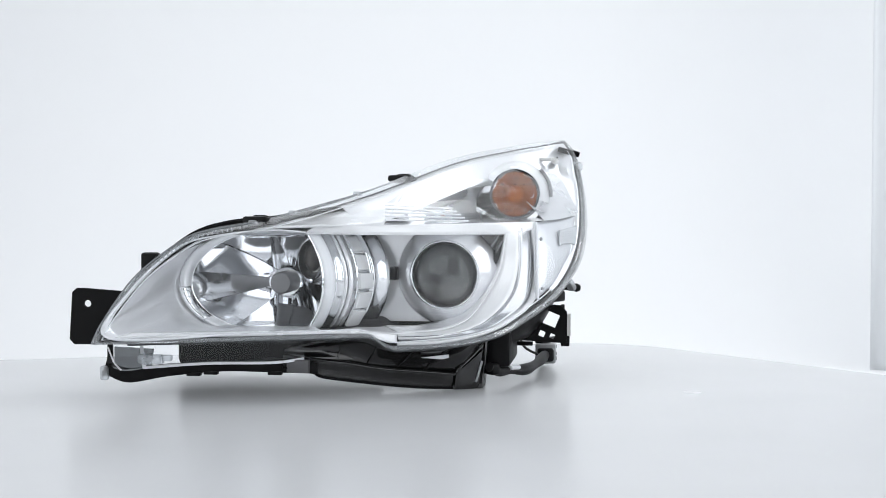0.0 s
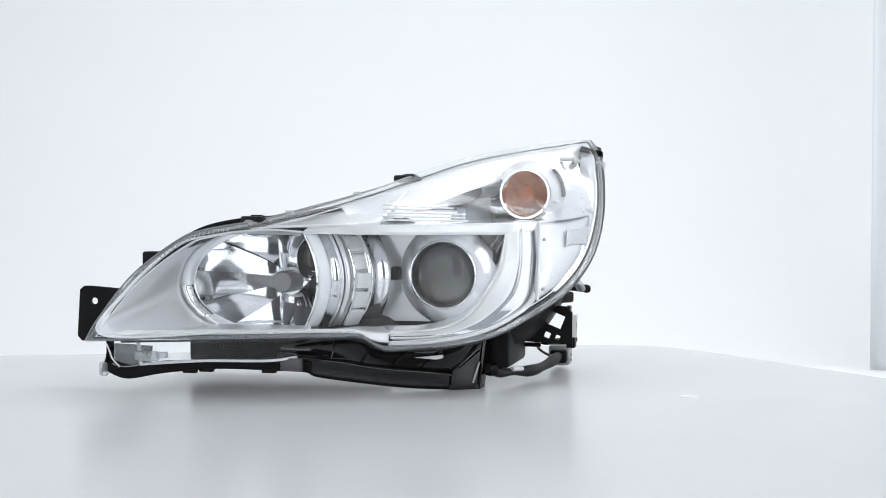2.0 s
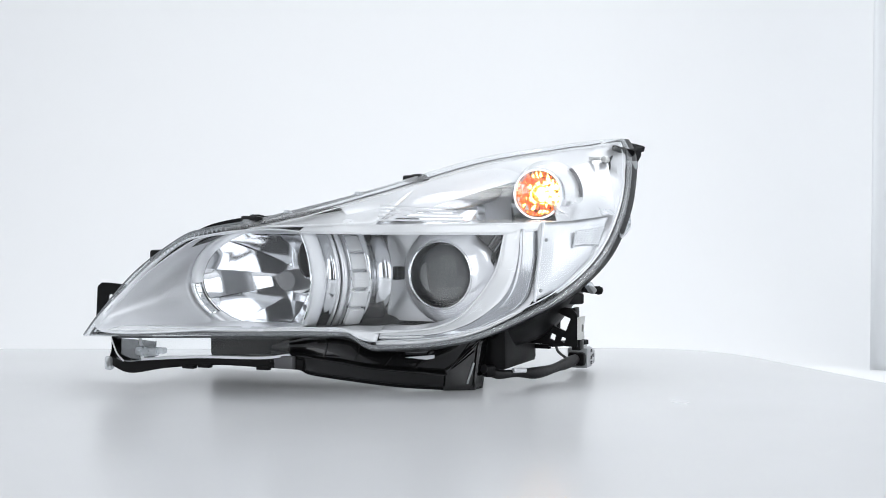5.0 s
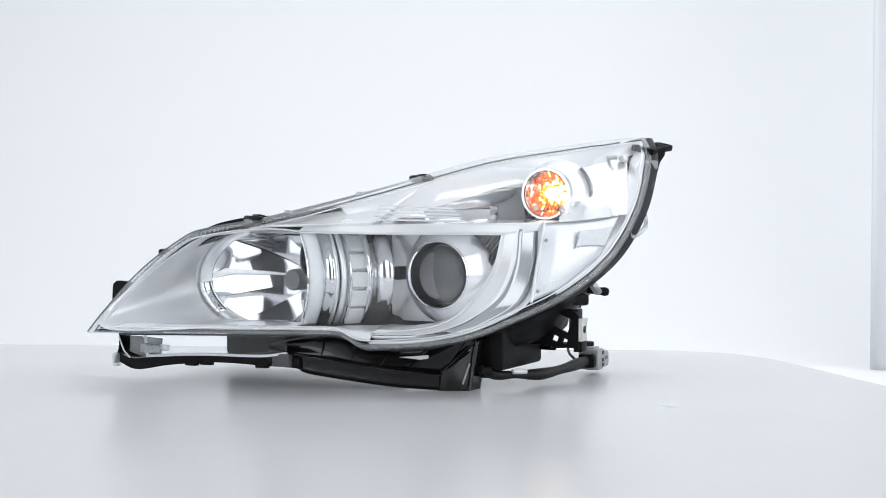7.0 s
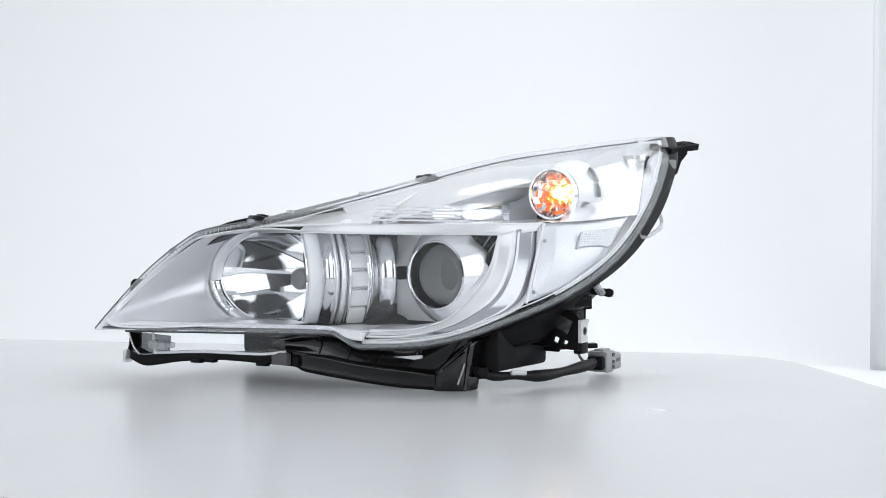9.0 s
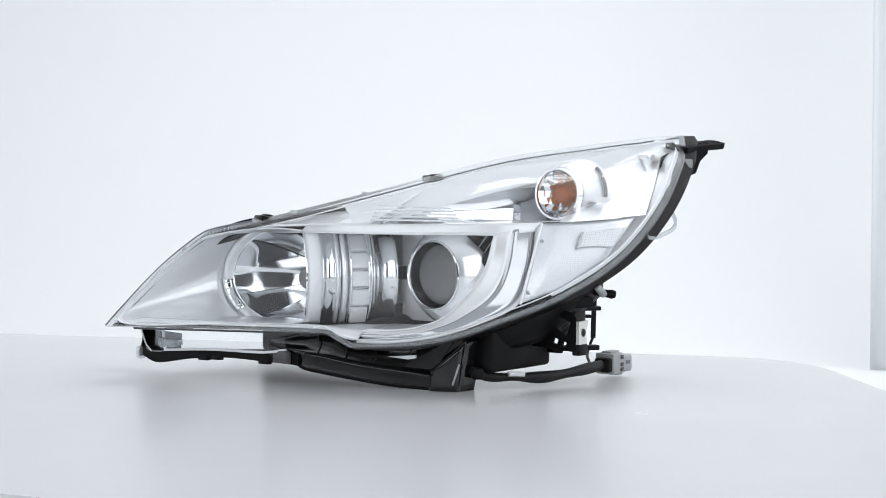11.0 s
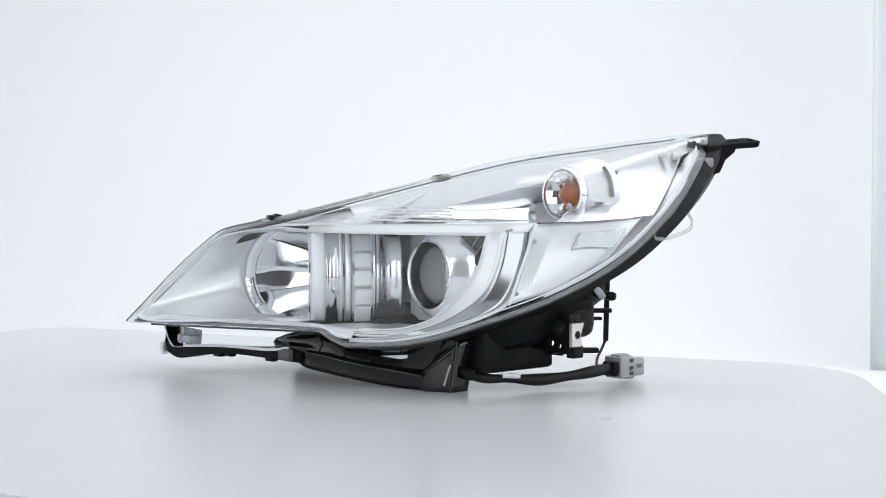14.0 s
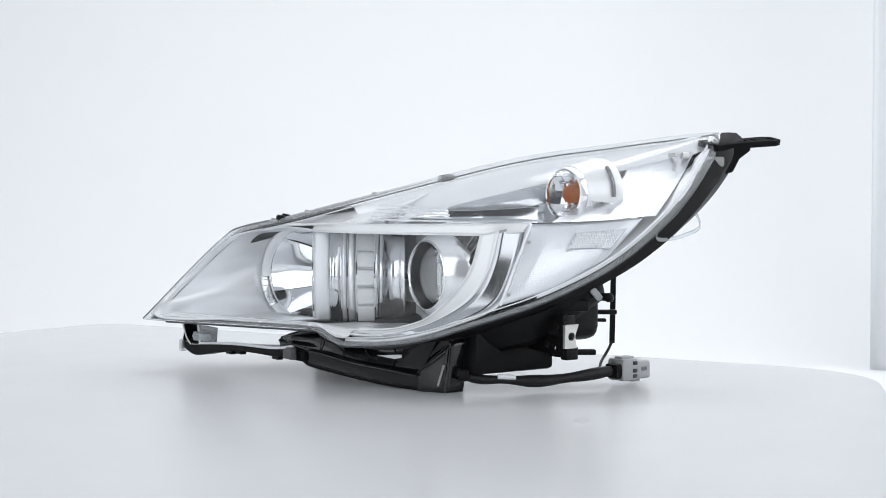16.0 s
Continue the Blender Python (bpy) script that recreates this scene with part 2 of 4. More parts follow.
def block(m, sx, sy, sz, bev=0.0, seg=2):
    bm = bmesh.new()
    bmesh.ops.create_cube(bm, size=1.0, matrix=m @ Matrix.Diagonal((sx, sy, sz, 1)))
    if bev:
        bmesh.ops.bevel(bm, geom=bm.edges[:], offset=bev, segments=seg, affect="EDGES", profile=0.5)
    return bm


def join(*bms):
    out = bmesh.new()
    for b in bms:
        me = bpy.data.meshes.new("tmp")
        b.to_mesh(me)
        b.free()
        out.from_mesh(me)
        bpy.data.meshes.remove(me)
    return out


# ------------------------------------------------------------------ studio
FLOOR_Z = -0.11


def build_studio():
    # seamless paper sweep: floor, round bend, upright back
    prof = [(-3.2, FLOOR_Z), (0.9, FLOOR_Z)]
    for k in range(13):
        a = radians(-90 + 90 * k / 12)
        prof.append((1.0 + 0.75 * math.cos(a), FLOOR_Z + 0.75 + 0.75 * math.sin(a)))
    prof.append((1.75, 2.3))

    def f(u, v):
        k = v * (len(prof) - 1)
        i = min(len(prof) - 2, int(k + 1e-9))
        y = prof[i][0] + (prof[i + 1][0] - prof[i][0]) * (k - i)
        z = prof[i][1] + (prof[i + 1][1] - prof[i][1]) * (k - i)
        return Vector((-2.4 + 4.8 * u, y, z))
    ob = part("backdrop", grid(f, 24, len(prof) - 1), M_PAPER)
    tagged(ob, "white seamless paper sweep behind the turntable", "backdrop", kind="structure")
    # Walls and ceiling are unseen, added to bounce light and fill the chrome reflections.
    for nm, x in (("bounce_wall_left", -2.42), ("bounce_wall_right", 2.42)):
        w = part(nm, block(pose(x, -0.7, 1.1), 0.04, 5.2, 2.6), M_WALL, smooth=False)
        tagged(w, "unseen plain pale side wall added to bounce light", "wall", kind="structure")
    w = part("bounce_wall_back", block(pose(0, -3.24, 1.1), 4.88, 0.04, 2.6), M_WALL, smooth=False)
    tagged(w, "unseen pale wall added behind the camera to bounce light", "wall", kind="structure")
    # Unseen dark panel, added only to put dark reflections in the chrome.
    w = part("dark_panel_back", block(pose(0.05, -3.20, 0.94), 1.35, 0.04, 2.1), M_DARKPANEL, smooth=False)
    tagged(w, "unseen dark panel added behind the camera for chrome reflections", "door", kind="structure")
    c = part("ceiling", block(pose(0, -0.7, 2.42), 4.88, 5.2, 0.04), M_WALL, smooth=False)
    tagged(c, "unseen plain pale ceiling added to bounce light", "ceiling", kind="structure")

    # pale cloth hanging at the edge of the backdrop
    def g(u, v):
        x = 0.714 + 0.75 * u
        return Vector((x, 0.985 + 0.006 * math.sin(u * 70) + 0.004 * math.sin(u * 131 + 1), FLOOR_Z + 0.001 + 2.2 * v))
    cu = part("curtain", grid(g, 160, 6), M_CURTAIN, thick=0.0006)
    tagged(cu, "pale white cloth hanging in soft folds", "curtain")


def rounded(corners, radii, n=14):
    """A polygon with rounded corners."""
    pts = []
    for i, (c, r) in enumerate(zip(corners, radii)):
        c = Vector(c)
        a = (Vector(corners[i - 1]) - c).normalized()
        b = (Vector(corners[(i + 1) % len(corners)]) - c).normalized()
        for k in range(n + 1):
            t = k / n
            q = c + a * r * (1 - t) ** 2 + b * r * t ** 2
            pts.append((q.x, q.y))
    return pts


def build_turntable():
    root = new("turntable")
    tagged(root, "white rotating board under the headlight", "turntable")
    corners, radii = [(0.740, -0.388), (0.222, 0.380), (-0.75, 0.115), (-0.60, -0.630)], [0.06, 0.10, 0.06, 0.06]
    part("board", prism(rounded(corners, radii), pose(0, 0, -0.0045), 0.0045), M_BOARD, root, smooth=False)
    inner = [(x * 0.9992, y * 0.9992) for x, y in corners]
    part("rim", prism(rounded(inner, radii), pose(0, 0, -0.0085), 0.004), M_EDGE, root, "thin grey-brown board edge", smooth=False)
    part("spindle", revolve([(0.001, -0.03), (0.14, -0.03), (0.14, -0.0086), (0.001, -0.0086)], pose(0, 0, 0), 48), M_WHITE, root)
    base = part("pedestal", revolve([(0.001, FLOOR_Z), (0.17, FLOOR_Z), (0.175, FLOOR_Z + 0.006), (0.17, -0.0305), (0.001, -0.0305)], pose(0, 0, 0), 48), M_WHITE)
    tagged(base, "round white motor pedestal under the rotating board", "pedestal")
    return root


# ------------------------------------------------------------------ headlight: the lens outline
TIP = (-0.2644, -0.1251, 0.0494)
CORNER = (0.1475, 0.2270, 0.2262)
LOWER = even(
    spline([TIP, (-0.1529, -0.1038, 0.0503), (-0.046, -0.0862, 0.0515)], 50)
    + spline([(-0.043, -0.0855, 0.0508), (-0.037, -0.082, 0.0470), (-0.0310, -0.0790, 0.0418), (-0.0249, -0.0775, 0.0395)], 12)
    + spline([(-0.0200, -0.0774, 0.0394), (0.0062, -0.0764, 0.0413), (0.0360, -0.0710, 0.0439), (0.0626, -0.0581, 0.0495), (0.0851, -0.0361, 0.0589),
              (0.1230, 0.0223, 0.0805), (0.1478, 0.0865, 0.1111), (0.1591, 0.1470, 0.1524), (0.1595, 0.1937, 0.1940), (0.1556, 0.2117, 0.2137), CORNER], 90), 160)
UPPER = spline([TIP, (-0.2586, -0.1087, 0.0666), (-0.2369, -0.0824, 0.1022), (-0.2009, -0.0707, 0.1309), (-0.1787, -0.0677, 0.1392), (-0.1271, -0.0561, 0.1490),
                (-0.0495, -0.0043, 0.1724), (0.0256, 0.0882, 0.2020), (0.0797, 0.1625, 0.2155), (0.1250, 0.2110, 0.2240), CORNER], 160)
BACK = Vector((0.14, 0.99, 0.0))
FRONT = -BACK


def swell(u):
    return at([Vector((x, 0, 0)) for x in (0.0, 0.012, 0.022, 0.030, 0.038, 0.046, 0.050, 0.048, 0.036, 0.018, 0.0)], u).x


def lens_point(u, v, inset=0.0):
    a, b = at(LOWER, u), at(UPPER, u)
    d = Vector((-0.1, -1.0, 0.05)).lerp(Vector((0.6, -0.8, 0.1)), min(1, max(0, (u - 0.2) / 0.5))).normalized()
    return a.lerp(b, v) + d * (swell(u) - inset) * (4 * v * (1 - v)) ** 0.62 if inset == 0 else a.lerp(b, v) + d * (swell(u) * (4 * v * (1 - v)) ** 0.62 - inset)


def rim_loop(inset, back, n=200):
    """The lens outline drawn in by some metres and moved back."""
    lo, up = LOWER, UPPER
    loop = []
    for k in range(n):
        w = k / n
        u = 2 * w if w < 0.5 else 2 * (1 - w)
        p = at(lo, u) if w < 0.5 else at(up, u)
        uc = min(0.90, max(0.14, u))
        mid = at(lo, uc).lerp(at(up, uc), 0.5)
        d = mid - p
        loop.append(p + d.normalized() * min(inset, d.length * 0.8) + BACK * back)
    return loop


def band(profile, n=200, deep=None, tuck=0.0):
    """A ring round the lens outline, from (inset, back) pairs; deep scales the depth along the outline."""
    loops = [rim_loop(i, b, n) for i, b in profile]
    if deep:
        for (i, b), loop in zip(profile, loops):
            for k in range(n):
                w = 2 * k / n if k < n / 2 else 2 * (1 - k / n)
                loop[k] += BACK * max(0.0, b - 0.012) * (deep(w) - 1)
                if k > n / 2:
                    loop[k].z -= tuck * min(1.0, max(0.0, (w - 0.36) / 0.14)) * min(1.0, max(0.0, (0.99 - w) / 0.08))

    def f(u, v):
        j = round(v * (len(loops) - 1))
        return loops[j][round(u * n) % n]
    return grid(f, n, len(profile) - 1, closed=True)


# ------------------------------------------------------------------ headlight: lens and housing
def build_lens(root):
    lens = part("lens", grid(lens_point, 90, 28), M_LENS, root, "clear wrap-around polycarbonate cover")
    lens.visible_shadow = False
    lip = part("lens_rim", band([(0.0, 0.0), (-0.0010, 0.002), (-0.0010, 0.007), (0.0035, 0.007), (0.0035, 0.003), (0.0, 0.0)]), M_LIP, root, "clear moulded rim of the lens")
    lip.visible_shadow = False
    line = part("inner_rim", band([(0.0075, 0.002), (0.0080, 0.0012), (0.0086, 0.002), (0.0086, 0.004), (0.0075, 0.004), (0.0075, 0.002)]), M_GUIDE, root, "fine bright line inside the lens edge")
    line.visible_shadow = False


    # dark seal lines between the lens flange and the housing
    lo = [p + BACK * 0.0045 + Vector((0, 0, -0.0012)) for p in LOWER]
    tip = [at(UPPER, 0.30 - 0.298 * k / 49) + Vector((0, -0.0006, 0.0002)) for k in range(50)]
    part("lens_edge", tube(tip, 0.0007, 6), M_EDGELINE, root, "grey outer edge line of the lens")
    part("lens_seal", tube(lo[6:150], 0.0010, 8), M_SEAL, root, "dark seal line under the lens edge")
    up = [at(UPPER, 0.06 + 0.50 * k / 89) + BACK * 0.0085 + Vector((0.0, 0.0, 0.0002)) for k in range(90)]
    part("lens_seal", tube(up, 0.0014, 8, lambda t: 0.0002 + 0.0013 * min(1.0, 6 * t, 3 * (1 - t))), M_SEAL, root)
    inn = [p + FRONT * 0.0012 for p in rim_loop(0.0052, 0.003)[104:172]]
    part("lens_step", tube(inn, 0.0008, 6), M_SEAL, root, "dark moulded step inside the lens edge")


def build_housing(root):
    part("housing", band([(0.0060, 0.0075), (0.0, 0.0075), (-0.0012, 0.017), (-0.0010, 0.028), (0.006, 0.042), (0.016, 0.060), (0.030, 0.072), (0.06, 0.078), (0.09, 0.080)],
                         deep=lambda u: 2.5 if u < 0.48 else max(0.95, 2.5 - 10.0 * (u - 0.48)), tuck=0.009), M_BLACK, root, "black plastic housing behind the lens")
    fx = facing((0.05, 0.095, 0.085), FRONT)
    part("rear_cover", block(fx, 0.10, 0.09, 0.07, 0.012, 3), M_BLACK, root)
    part("lamp_chamber", block(facing((0.0720, 0.034, 0.0395), FRONT), 0.022, 0.046, 0.085, 0.004, 2), M_BLACK, root)
    part("chamber_step", block(facing((0.062, 0.030, 0.042), FRONT), 0.030, 0.030, 0.06, 0.003, 2), M_BLACK, root)
    part("chamber_peg", block(facing((0.092, 0.070, 0.030), FRONT), 0.022, 0.004, 0.004, 0.001), M_BLACK, root)
    part("lower_housing", block(facing((-0.131, 0.052, 0.0330), FRONT), 0.190, 0.042, 0.030, 0.006, 2), M_BLACK, root, "black lower part of the housing")
    teeth = []
    for k in range(26):
        p = at(UPPER, 0.10 + 0.17 * k / 25)
        teeth.append(block(facing(p + Vector((0.0012, 0.0, -0.0028)), (-0.3, -0.95, 0.1)), 0.0009, 0.0030, 0.0012))
    part("rim_teeth", join(*teeth), M_NUB, root, "fine moulded teeth along the rim")
    hump = spline([(-0.240, -0.060, 0.092), (-0.222, -0.050, 0.118), (-0.195, -0.044, 0.1385), (-0.165, -0.040, 0.1475), (-0.130, -0.034, 0.1510), (-0.100, -0.020, 0.1560)], 40)
    part("housing_shoulder", ribbon(hump, lambda u: -0.012, 0.020, (0.14, 0.99, 0)), M_BLACK, root, "black shoulder of the housing above the lens edge", bevel=0.002)
    for p in ((-0.0190, 0.0455, 0.1835), (-0.140, -0.050, 0.1470)):
        part("top_lug", join(block(facing(p, (-0.55, -0.8, 0.2)), 0.026, 0.006, 0.012, 0.002), block(facing(Vector(p) + Vector((0.003, 0.002, 0.002)), (-0.55, -0.8, 0.2)), 0.015, 0.005, 0.009, 0.002)), M_BLACK, root)
    for u in (0.30, 0.36, 0.47):
        p = at(UPPER, u)
        part("rim_clip", block(facing(p + Vector((0, 0.005, 0.0005)), (-0.4, -0.9, 0.2)), 0.007, 0.003, 0.005, 0.001), M_NUB, root)


def build_bezel(root):
    # upper panel, between the shelf and the upper lens edge
    shelf = spline([(-0.126, -0.0560, 0.1430), (-0.06, -0.045, 0.1432), (0.0, -0.030, 0.1435), (0.07, 0.001, 0.1445), (0.1, 0.030, 0.1450), (0.128, 0.075, 0.1465), (0.153, 0.135, 0.151)], 80)
    top = [at(UPPER, 0.30 + 0.67 * k / 79) + Vector((0.0, 0.006, -0.005)) for k in range(80)]
    part("upper_fin", loft(shelf[:21], top[:35], 32, 12, (0.0, 0.006, -0.002)), M_SATIN, root, "satin silver fin above the lamps", thick=0.002)
    depth = [Vector((d, 0, 0)) for d in (0.012, 0.016, 0.022, 0.032, 0.045, 0.065, 0.085, 0.095, 0.085, 0.055, 0.018)]
    ledge_back = [p + Vector((-0.08, 0.995, 0.012)) * at(depth, k / 79).x for k, p in enumerate(shelf)]
    def slope(u, v):
        push = Vector((0.006, 0.014, -0.004)) * (4 * v * (1 - v)) ** 0.6 * min(1, 6 * u, 6 * (1 - u))
        return at(ledge_back[20:], u).lerp(at(top[34:], u), v) + push

    def fold(u):
        return 0.62 * min(1.0, 20 * u, 5 * (1 - u))

    crest = [slope(k / 60, fold(k / 60)) for k in range(61)]
    sill = [Vector((p.x - 0.003, p.y + 0.003, min(p.z, at(ledge_back[20:], k / 60).z + 0.001))) for k, p in enumerate(crest)]
    part("ledge", loft(shelf[:21], ledge_back[:21], 20, 4), M_SATIN, root, thick=0.001)
    near = shelf[20:]
    part("ledge", grid(lambda u, v: at(near, 0.70 * u).lerp(at(sill, 0.70 * u), v), 44, 4), M_VACUUM, root, "silver ledge under the turn signal")
    def back_wall(u, v):
        return at(sill, u).lerp(at(crest, u), v) + Vector((-0.003, 0.003, 0)) * 4 * v * (1 - v)
    part("fin_end", grid(lambda u, v: shelf[20].lerp(top[34], v).lerp(ledge_back[20].lerp(top[34], v), u), 8, 14), M_RAMP, root, "fine-ribbed silver ramp at the end of the fin")
    part("trough_wall", grid(lambda u, v: back_wall(0.66 * u, v), 40, 8), M_MIRROR, root, "mirror chrome wall of the trough beside the turn signal")

    def end_sheet(w, v):
        u = 0.64 + 0.36 * w
        p = at(near, u).lerp(at(top[34:], u), v) + Vector((-0.004, 0.026, 0.0)) * math.sin(math.pi * min(1.0, v)) * (1 - 0.75 * w)
        return p.lerp(slope(u, v), max(0.0, 1 - 4 * w) * min(1.0, max(0.0, (v - 0.45) / 0.17)))
    part("trough_end", grid(end_sheet, 30, 24), M_SHEET, root, "smooth silver sheet past the turn signal")
    part("upper_panel", grid(lambda u, v: slope(0.66 * u, fold(0.66 * u) + (1 - fold(0.66 * u)) * v), 40, 16), M_SATIN, root, "soft silver panel above the trough", thick=0.002)
    la_, lb_, lc_ = [rim_loop(i, b)[62:158] for i, b in ((0.0060, 0.0060), (0.015, 0.0085), (0.034, 0.020))]
    part("liner", grid(lambda u, v: at((la_, lb_, lc_)[round(2 * v)], u), 95, 2), M_BRIGHT, root, "silver liner along the lens edge")
    # shelf band under it
    low = spline([(-0.100, -0.047, 0.1365), (-0.05, -0.0445, 0.1358), (0.0, -0.033, 0.1355), (0.050, -0.0115, 0.1352), (0.078, 0.0030, 0.1352), (0.0985, 0.0245, 0.1385)], 60)
    high = [at(shelf, 0.10 + 0.585 * k / 59) for k in range(60)]
    part("shelf", loft(high, low, 60, 4), M_SATIN, root, "satin silver shelf above the lamps", thick=0.002)
    for k in range(5):
        a = at(shelf, 0.26) + Vector((0, 0.004 + 0.003 * k, 0.004 + 0.0032 * k))
        b = at(shelf, 0.47 - 0.01 * k) + Vector((0, 0.012 + 0.003 * k, 0.002 + 0.0028 * k))
        part("rib", tube(even([a, b], 12), 0.0009, 6), M_BRIGHT, root)
    # swept column beside the projector, and its foot along the lower edge
    outer = spline([(0.1, 0.030, 0.1440), (0.1035, 0.014, 0.108), (0.0990, -0.005, 0.0765), (0.076, -0.036, 0.0610), (0.050, -0.057, 0.0515), (0.015, -0.068, 0.0460), (-0.022, -0.0715, 0.0445)], 60)
    inner = spline([(0.074, -0.001, 0.1350), (0.0665, -0.010, 0.100), (0.046, -0.030, 0.068), (0.028, -0.047, 0.057), (0.005, -0.056, 0.0530), (-0.022, -0.058, 0.0525)], 60)
    fa = [p.lerp(q, 0.42) + Vector((0.001, -0.003, 0)) for p, q in zip(inner, outer)]
    fb = [p.lerp(q, 0.84) + Vector((0.0012, 0.0045, 0)) for p, q in zip(inner, outer)]
    part("column", loft(inner, fa, 60, 4), M_SATIN, root, "satin silver frame swept round the projector", thick=0.002)
    part("column_facet", loft(fa, fb, 60, 4), M_FACET, root, "grey silver facet beside the frame", thick=0.0015)
    part("column_edge", loft(fb, outer, 60, 4, (0.001, -0.001, 0)), M_SATIN, root, thick=0.002)
    back_in = [p + Vector((-0.012, 0.05, 0.0)) for p in inner]
    part("column_return", loft(inner, back_in, 60, 6), M_BRIGHT, root, "silver inner side of the column", thick=0.001)
    back_low = [p + Vector((0.0, 0.055, 0.001)) for p in low]
    part("cavity_roof", loft(low, back_low, 60, 4), M_BRIGHT, root, thick=0.001)
    floor_a = spline([(-0.090, -0.085, 0.0525), (-0.075, -0.082, 0.0530), (-0.05, -0.076, 0.0530), (-0.02, -0.062, 0.0525), (0.03, -0.046, 0.056)], 50)
    floor_b = spline([(-0.075, -0.035, 0.0530), (-0.060, -0.02, 0.0535), (-0.04, 0.0, 0.0535), (0.0, 0.01, 0.0530), (0.05, 0.02, 0.058)], 50)
    part("cavity_floor", loft(floor_a, floor_b, 50, 6), M_SATIN, root, "silver floor under the lamps", thick=0.001)
    back_a = spline([(-0.20, 0.055, 0.050), (-0.05, 0.060, 0.050), (0.085, 0.080, 0.050)], 30)
    back_b = [p + Vector((0, 0, 0.092)) for p in back_a]
    part("cavity_back", loft(back_a, back_b, 30, 6), M_WHITE, root, thick=0.001)
    # lower lip of the bezel along the straight edge
    la = spline([(-0.247, -0.1165, 0.0545), (-0.15, -0.0985, 0.0545), (-0.052, -0.081, 0.0550), (-0.040, -0.076, 0.050), (-0.022, -0.070, 0.0455)], 60)
    lb = spline([(-0.235, -0.108, 0.0580), (-0.15, -0.093, 0.0575), (-0.060, -0.078, 0.0570), (-0.042, -0.070, 0.055), (-0.022, -0.060, 0.0525)], 60)
    part("lower_lip", loft(la, lb, 60, 3), M_SATIN, root, thick=0.0015)
    # wrap-around side panel
    st = spline([(0.1005, 0.0325, 0.1442), (0.122, 0.070, 0.1458), (0.148, 0.124, 0.1490)], 40)
    sb = spline([(0.0995, -0.004, 0.0765), (0.118, 0.032, 0.0880), (0.139, 0.085, 0.1140)], 40)
    part("side_panel", loft(st, sb, 40, 16, (0.004, -0.004, 0)), M_MARK, root, "silver side marker panel with fine prism texture", thick=0.002)
    edge = [at(st, 0).lerp(at(sb, 0), k / 20) + Vector((0.002, -0.002, 0)) for k in range(21)]
    part("seam", tube(edge, 0.0012, 8), M_GUIDE, root)
    for k in (0.22, 0.86):
        part("stud", revolve([(0.0001, 0.0012), (0.0015, 0.001), (0.0018, 0.0)], facing(at(edge, k) + Vector((0.004, 0.001, 0)), (0.6, -0.8, 0)), 12), M_GREY, root)

    def patch(u, v):
        a = at(st, 0.42 + 0.50 * u).lerp(at(sb, 0.42 + 0.50 * u), 0.16 + 0.05 * u)
        b = at(st, 0.42 + 0.50 * u).lerp(at(sb, 0.42 + 0.50 * u), 0.42 + 0.28 * u * u)
        return a.lerp(b, v) + Vector((0.0055, -0.0055, 0))
    part("reflector_patch", grid(patch, 16, 8), M_MARKBOLD, root, "grey honeycomb retro-reflector", thick=0.0012)


